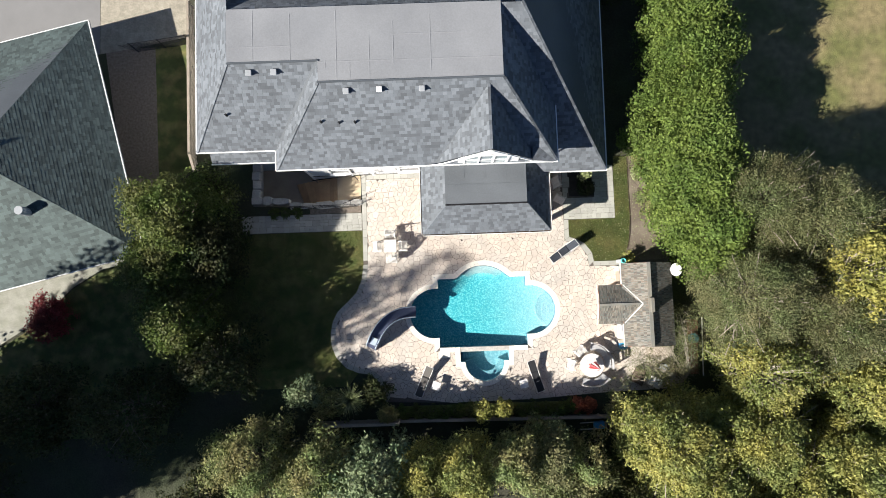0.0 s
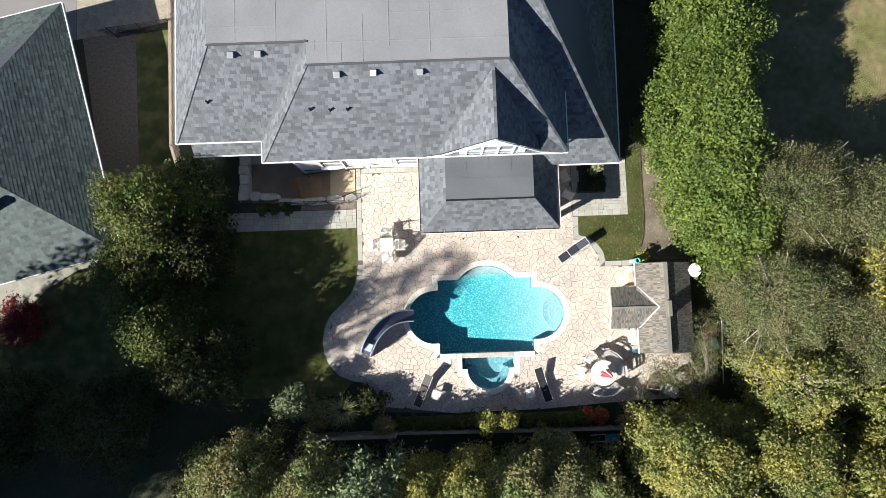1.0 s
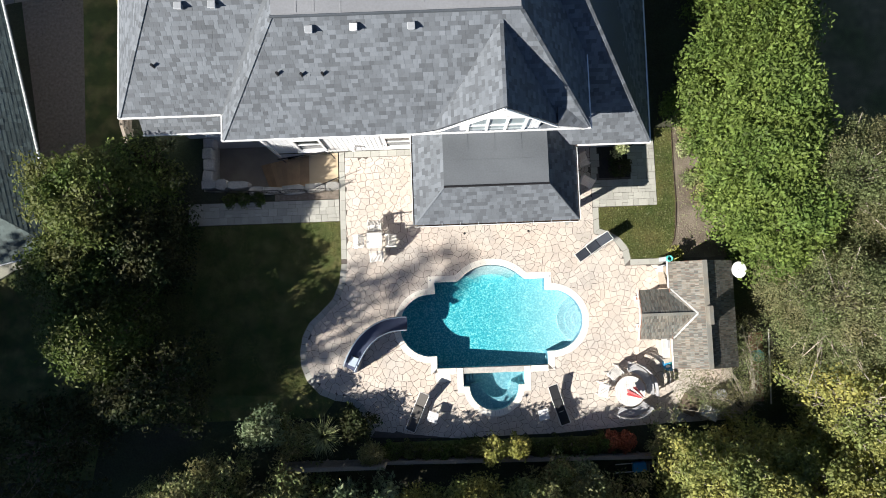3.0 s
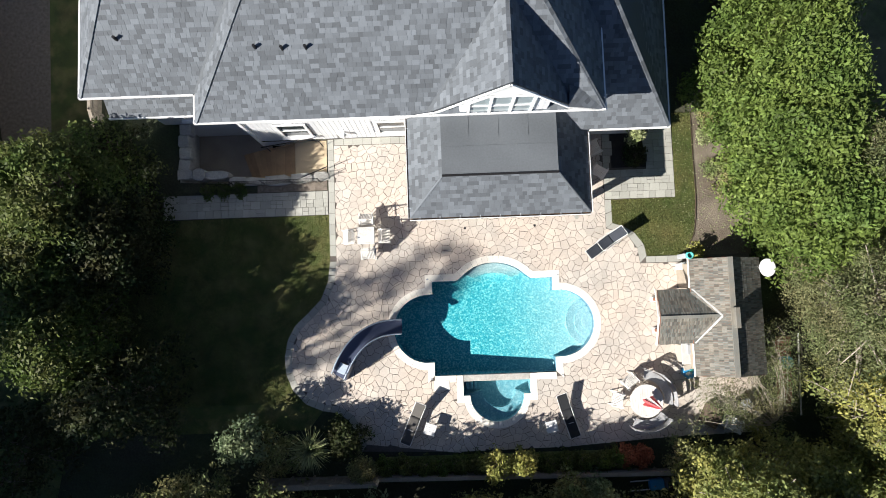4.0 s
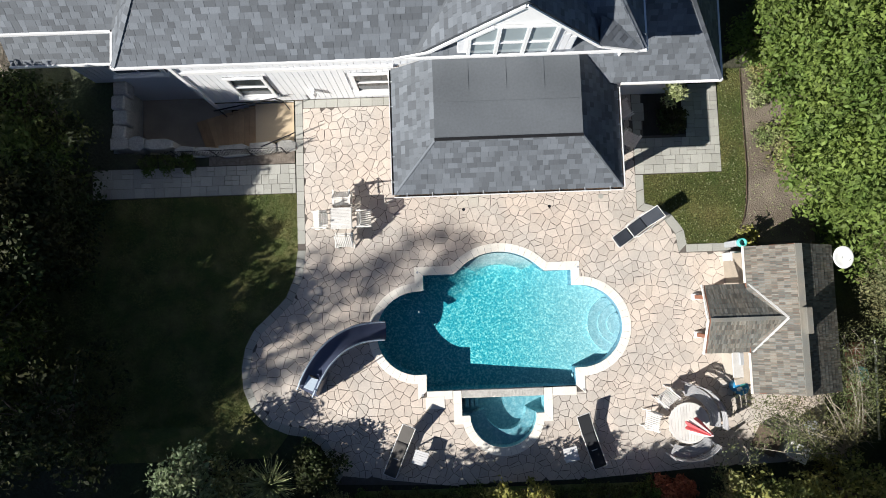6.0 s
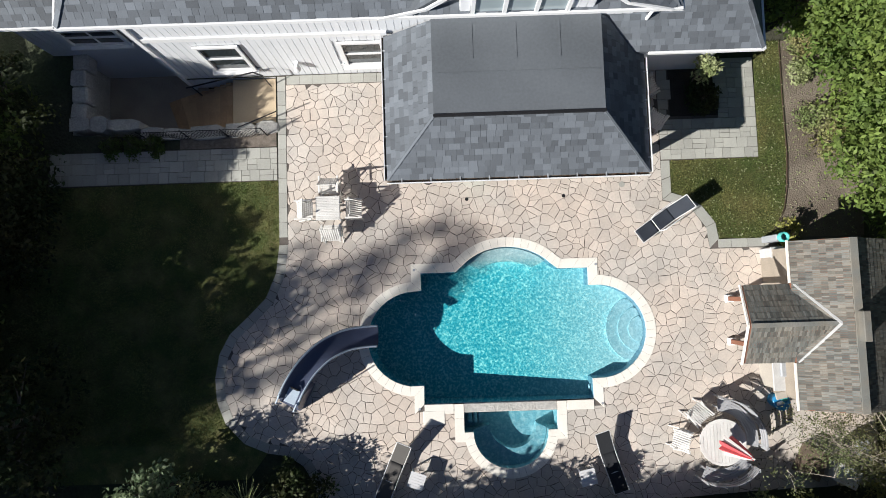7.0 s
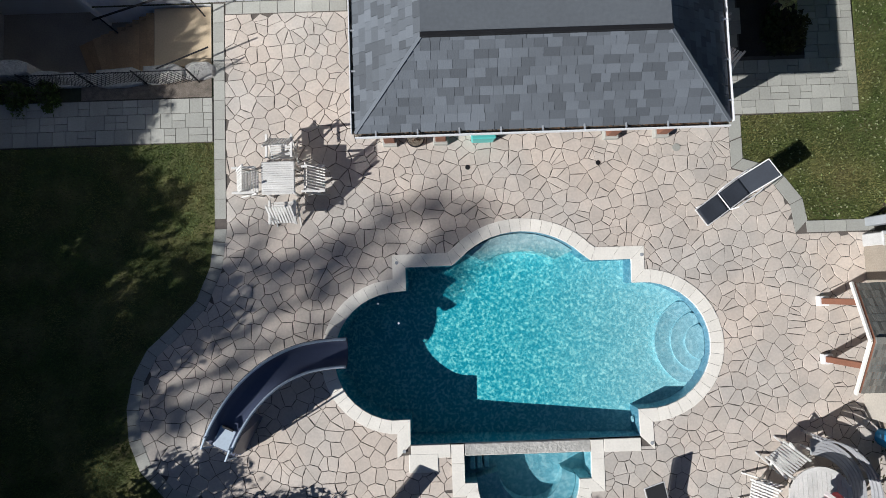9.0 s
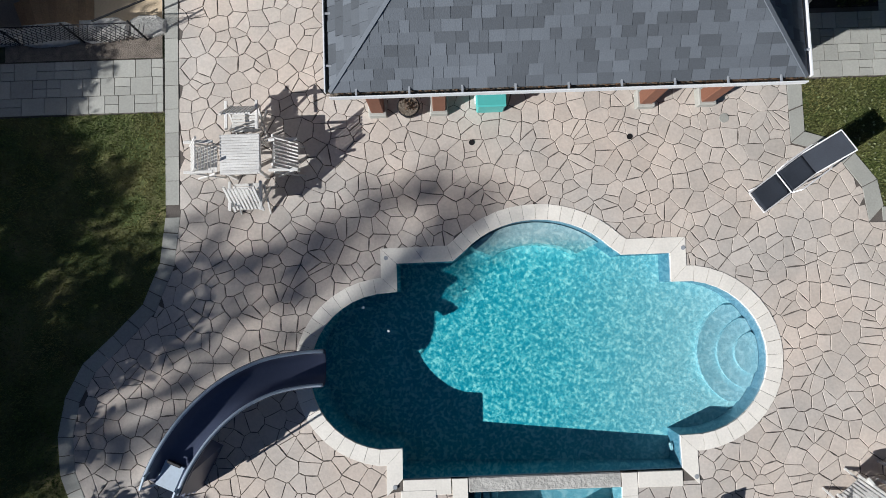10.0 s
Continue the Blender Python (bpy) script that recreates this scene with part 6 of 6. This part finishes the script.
# ---- trees and shrubs ----
tree("tree", (-14.0, 3.0, 0), 6.0, 2.3, L_MID, "dense green cypress tree between the houses", "column", 340, 95, 0.55, 0.08, 0.3, seed=21)
tree("tree", (-14.6, 0.4, 0), 5.2, 2.0, L_MID, "dense dark green tree with rusty twigs", "column", 320, 95, 0.55, 0.08, 0.3, seed=22)
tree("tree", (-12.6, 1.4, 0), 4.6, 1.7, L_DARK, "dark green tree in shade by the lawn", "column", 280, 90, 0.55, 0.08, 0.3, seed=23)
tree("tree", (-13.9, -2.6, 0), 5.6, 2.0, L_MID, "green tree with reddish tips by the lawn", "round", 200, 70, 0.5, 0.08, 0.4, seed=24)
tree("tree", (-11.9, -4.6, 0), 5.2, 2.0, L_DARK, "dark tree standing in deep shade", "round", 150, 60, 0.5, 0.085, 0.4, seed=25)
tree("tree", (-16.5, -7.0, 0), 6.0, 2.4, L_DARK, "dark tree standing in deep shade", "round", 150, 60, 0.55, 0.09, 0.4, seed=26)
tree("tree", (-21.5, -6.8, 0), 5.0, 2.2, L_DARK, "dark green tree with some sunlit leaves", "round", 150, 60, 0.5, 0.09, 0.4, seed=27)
# Unseen trees beyond the view, placed to shade lawn, patio and nearer trees.
tree("tree", (-29.5, -14.6, 0), 21.5, 2.0, L_DARK, "unseen very tall dark tree added beyond the garden to shade it", "round", 105, 34, 0.62, 0.14, 5.0, seed=28)
tree("tree", (-34.5, -15.8, 0), 19.0, 3.6, L_DARK, "unseen very tall dark tree added beyond the garden to shade it", "round", 420, 80, 0.95, 0.15, 1.0, seed=29)
tree("tree", (-32.0, -17.6, 0), 17.0, 1.7, L_DARK, "unseen very tall dark tree added beyond the garden to shade it", "round", 230, 60, 0.8, 0.13, 1.0, seed=46)
tree("tree", (-33.0, -11.25, 0), 16.5, 2.8, L_DARK, "unseen very tall dark tree added beyond the garden to shade it", "round", 330, 80, 0.85, 0.14, 1.0, seed=50)
tree("tree", (-29.5, -8.0, 0), 15.5, 2.8, L_DARK, "unseen tall dark tree added beyond the garden to shade it", "round", 330, 80, 0.85, 0.14, 4.0, seed=51)
tree("tree", (-26.0, -12.0, 0), 12.0, 2.6, L_DARK, "unseen tall dark tree added beyond the garden to shade it", "round", 300, 80, 0.8, 0.12, 1.0, seed=30)
tree("tree", (-10.4, -10.0, 0), 4.8, 2.3, L_GREEN, "green tree with olive and brown leaves behind the fence", "round", 230, 70, 0.45, 0.075, 0.5, seed=31)
tree("tree", (-6.9, -10.6, 0), 4.6, 2.1, L_GREEN, "green tree with olive and brown leaves behind the fence", "round", 210, 70, 0.45, 0.075, 0.5, seed=32)
tree("tree", (-4.1, -11.1, 0), 5.2, 2.2, L_BLUE, "blue-green leafy tree behind the fence", "round", 210, 60, 0.45, 0.1, 0.4, seed=33)
tree("tree", (0.8, -10.7, 0), 5.0, 1.7, L_YELLOW, "yellow-green tree behind the fence", "round", 230, 75, 0.42, 0.07, 0.4, seed=34)
tree("tree", (3.4, -10.4, 0), 4.9, 1.4, L_GREEN, "mid-green tree behind the fence", "round", 190, 70, 0.42, 0.075, 0.4, seed=35)
tree("tree", (5.4, -10.3, 0), 4.6, 1.3, L_GREY, "grey-green tree with pale leaves behind the fence", "round", 160, 60, 0.42, 0.075, 0.4, seed=36)
tree("tree", (-1.6, -12.8, 0), 4.8, 2.2, L_GREEN, "green tree further behind the fence", "round", 190, 60, 0.5, 0.08, 0.4, seed=37)
tree("tree", (-13.2, -12.4, 0), 4.6, 2.2, L_DARK, "dark shaded tree behind the fence", "round", 150, 60, 0.5, 0.085, 0.4, seed=38)
tree("tree", (-1.5, -10.7, 0), 4.4, 1.4, L_YELLOW, "yellow-green small tree behind the fence", "round", 150, 65, 0.4, 0.065, 0.4, seed=86)
yellow = tree("tree", (11.4, -9.6, 0), 6.2, 2.6, L_YELLOW, "large yellow-green tree with slender branches", "open", 430, 100, 0.45, 0.075, 0.8, M_BARK_L, seed=39)
copy_thing(yellow, pose(21.9, -7.4, 0, 0, 0, 20))
copy_thing(yellow, pose(17.6, -12.4, 0, 0, 0, 190))
copy_thing(yellow, pose(22.2, -13.2, 0, 0, 0, 110))
copy_thing(yellow, pose(15.6, -9.3, 0, 0, 0, 140))
copy_thing(yellow, pose(19.6, -10.6, 0, 0, 0, 260))
copy_thing(yellow, pose(13.6, -12.8, 0, 0, 0, 75))
tree("tree", (16.2, -6.2, 0), 6.6, 2.2, L_YELLOW, "yellow-green tree among grey-green branches", "open", 190, 70, 0.45, 0.07, 1.5, M_BARK_L, seed=40)
locust = tree("tree", (15.8, -2.2, 0), 7.0, 2.7, L_GREY, "feathery grey-green tree with bare pale branches", "open", 460, 160, 0.5, 0.045, 0.8, M_BARK_L, seed=41)
copy_thing(locust, pose(19.6, 1.6, 0, 0, 0, 100))
copy_thing(locust, pose(19.8, -3.6, 0, 0, 0, 210))
copy_thing(locust, pose(23.4, 0.2, 0, 0, 0, 320))
copy_thing(locust, pose(16.6, 2.6, 0, 0, 0, 160))
copy_thing(locust, pose(23.5, -5.2, 0, 0, 0, 50))
tree("tree", (20.6, -1.2, 0), 8.2, 1.9, L_GOLD, "golden-yellow leafed tree with a pale trunk", "round", 150, 60, 0.45, 0.08, 4.8, M_BARK_L, seed=42)
tree("tree", (23.6, -8.6, 0), 6.0, 2.4, L_GREEN, "green and yellow tree", "round", 200, 60, 0.5, 0.08, 0.8, M_BARK_L, seed=43)
tree("tree", (7.3, -10.6, 0), 4.6, 1.2, L_GREEN, "green shrubby tree behind the fence", "round", 120, 55, 0.4, 0.07, 0.3, seed=83)
tree("tree", (8.2, -11.2, 0), 3.4, 1.4, L_DARK, "dark shrubby tree behind the fence", "round", 120, 55, 0.4, 0.07, 0.3, seed=47)
tree("tree", (6.6, -12.6, 0), 4.2, 1.8, L_GREY, "grey-green tree behind the fence", "round", 150, 55, 0.45, 0.075, 0.3, seed=48)
tree("tree", (9.4, -13.4, 0), 3.6, 1.6, L_DARK, "dark shrubby tree behind the fence", "round", 120, 55, 0.4, 0.07, 0.3, seed=49)
tree("tree", (10.2, 16.5, 0), 5.0, 1.6, L_DARK, "dark shrub tree beside the house", "round", 90, 60, 0.45, 0.08, 0.4, seed=44)
tree("tree", (11.3, 6.9, 0), 3.2, 1.0, L_HEDGE, "light green shrub tree against the hedge", "round", 110, 55, 0.35, 0.07, 0.3, seed=45)


def shrub(at, height, radius, leaf, label, seed, size=0.06, count=50, leaves=60, clump=0.24, shape="round"):
    return tree("shrub", at, height, radius, leaf, label, shape, count, leaves, clump, size, height * 0.15, None, seed, "shrub")


shrub((-22.1, -2.1, 0), 1.9, 1.15, L_RED, "rounded dark red maple shrub by the neighbour's patio", 51, 0.06, 110, 70, 0.3)
shrub((-7.9, -6.6, 0), 2.6, 0.9, L_BLUE, "fresh green shrub in front of the fence", 52, 0.08, 50, 40, 0.3)
shrub((-4.0, -6.9, 0), 1.4, 0.8, L_DARK, "dark shrub at the curved patio edge", 53, 0.06, 50, 60, 0.26)
shrub((-6.6, -7.4, 0), 1.8, 0.9, L_GREEN, "green shrub in front of the fence", 54, 0.06, 60, 60, 0.28)
shrub((2.0, -8.0, 0), 2.2, 0.55, L_GOLD, "yellow-leafed shrub beside the patio", 55, 0.07, 34, 45, 0.25)
shrub((3.0, -7.9, 0), 2.2, 0.5, L_GOLD, "yellow-leafed shrub beside the patio", 56, 0.07, 30, 45, 0.25)
shrub((4.9, -8.95, 0), 2.3, 0.6, L_GREEN, "leafy pale green shrub by the fence", 72, 0.06, 50, 50, 0.24)
shrub((5.9, -9.0, 0), 2.3, 0.55, L_BLUE, "leafy pale green shrub by the fence", 73, 0.06, 46, 50, 0.24)
shrub((7.4, -8.0, 0), 0.9, 0.35, L_ORANGE, "orange-red leafed shrub by the fence", 57, 0.06, 26, 45, 0.2)
shrub((8.0, -8.0, 0), 0.9, 0.35, L_ORANGE, "orange-red leafed shrub by the fence", 58, 0.06, 26, 45, 0.2)
shrub((-3.3, -8.05, 0), 1.7, 0.42, L_GREEN, "clipped columnar green bush in front of the fence", 59, 0.045, 60, 70, 0.2, "column")
G_ROW = "row of low clipped bushes"
first = shrub((-2.4, -8.15, 0), 0.8, 0.36, L_MID, "low clipped dark green bush in a row", 60, 0.045, 40, 60, 0.18)
tagged(first, group=G_ROW)
for i in range(13):
    if i not in (5, 6):
        copy_thing(first, pose(-1.6 + i * 0.72, -8.12 - 0.05 * (i % 3), 0, 0, 0, 47 * i))
shrub((11.45, 5.1, 0), 0.5, 0.38, L_PALE, "small pale variegated shrub in the soil bed", 61, 0.05, 26, 45, 0.16)
shrub((11.9, 3.5, 0), 0.9, 0.55, L_GREEN, "small green shrub in the soil bed", 62, 0.05, 34, 45, 0.22)
shrub((12.3, 3.0, 0), 1.0, 0.45, L_GREEN, "small green shrub in the soil bed", 63, 0.05, 26, 45, 0.22)
shrub((10.75, 0.2, 0), 0.7, 0.32, L_YELLOW, "small yellow-green bush by the pool house", 64, 0.06, 20, 40, 0.18)
shrub((11.6, 6.0, 0), 0.6, 0.4, L_GREEN, "small green shrub in the soil bed", 65, 0.05, 24, 40, 0.18)
for i, x in enumerate((-9.7, -9.0, -8.3)):
    shrub((x, 3.52, 0), 0.22, 0.3, L_MID, "low green ground cover beside the path", 66 + i, 0.04, 40, 40, 0.12)
shrub((-12.6, 5.2, 0), 3.2, 0.9, L_DARK, "dark green shrub at the house corner", 68, 0.07, 70, 60, 0.3)
shrub((10.2, -8.6, 0), 2.8, 1.2, L_YELLOW, "yellow-green shrub behind the patio", 69, 0.06, 90, 60, 0.3)
shrub((9.6, -8.3, 0), 2.2, 0.9, L_GREEN, "green shrub behind the patio", 70, 0.06, 60, 60, 0.3)
shrub((12.6, -7.9, 0), 3.6, 1.1, L_YELLOW, "yellow-green shrub behind the patio", 71, 0.06, 90, 50, 0.3)

# ornamental grass clump
clump = thing("ornamental_grass", "pale ornamental grass clump with feathery plumes", "ornamental grass", at=(-5.4, -7.2, 0))
rng = random.Random(9)
bm = bmesh.new()
for i in range(260):
    a, r, h = rng.uniform(0, math.tau), rng.uniform(0.3, 1.0), rng.uniform(0.8, 1.7)
    d = Vector((math.cos(a), math.sin(a), 0))
    s = Vector((-d.y, d.x, 0)) * 0.018
    p = [d * 0.08, d * r * 0.45 + Vector((0, 0, h * 0.8)), d * r * 1.1 + Vector((0, 0, h))]
    q = [bm.verts.new(x) for x in (p[0] - s, p[0] + s, p[1] + s, p[1] - s, p[2])]
    bm.faces.new(q[:4])
    bm.faces.new((q[3], q[2], q[4]))
part("blades", bm, L_PALE, clump, kind="stuff")

# bare branches reaching over the pool house
bare = thing("bare_branches", "arching thin branches with sparse small leaves over the pool house roof", "branches", at=(13.5, -7.0, 0))
rng = random.Random(14)
haze = []
for i in range(20):
    a = radians(134 + rng.uniform(-42, 38))
    n, p, d = 8, Vector((0, 0, 0.0)), Vector((math.cos(a) * 0.45, math.sin(a) * 0.45, 1.0))
    pts = [p.copy()]
    for k in range(n):
        p = p + d.normalized() * rng.uniform(0.42, 0.66)
        d = d + Vector((math.cos(a) * 0.33, math.sin(a) * 0.33, -0.17)) + Vector((rng.uniform(-.2, .2), rng.uniform(-.2, .2), rng.uniform(-.1, .1)))
        pts.append(p.copy())
    bm = tubed(pts, [0.026 * (1 - k / (n + 1)) + 0.004 for k in range(n + 1)], 5)
    for k in range(2, n + 1):
        for _ in range(3):
            e = pts[k] + Vector((rng.uniform(-.55, .55), rng.uniform(-.55, .55), rng.uniform(-.1, .35)))
            tube(bm, [pts[k], pts[k].lerp(e, 0.5) + Vector((0, 0, 0.05)), e], [0.008, 0.005, 0.003], 4)
            if k > 3:
                haze.append((e.x, e.y, e.z, 0.3, rng.randint(25, 60)))
    part("branch", bm, M_BARK_L, bare)
part("leaves", leaf_cloud("leaves", L_GREY, haze, 0.03, 15), None, bare, kind="stuff")
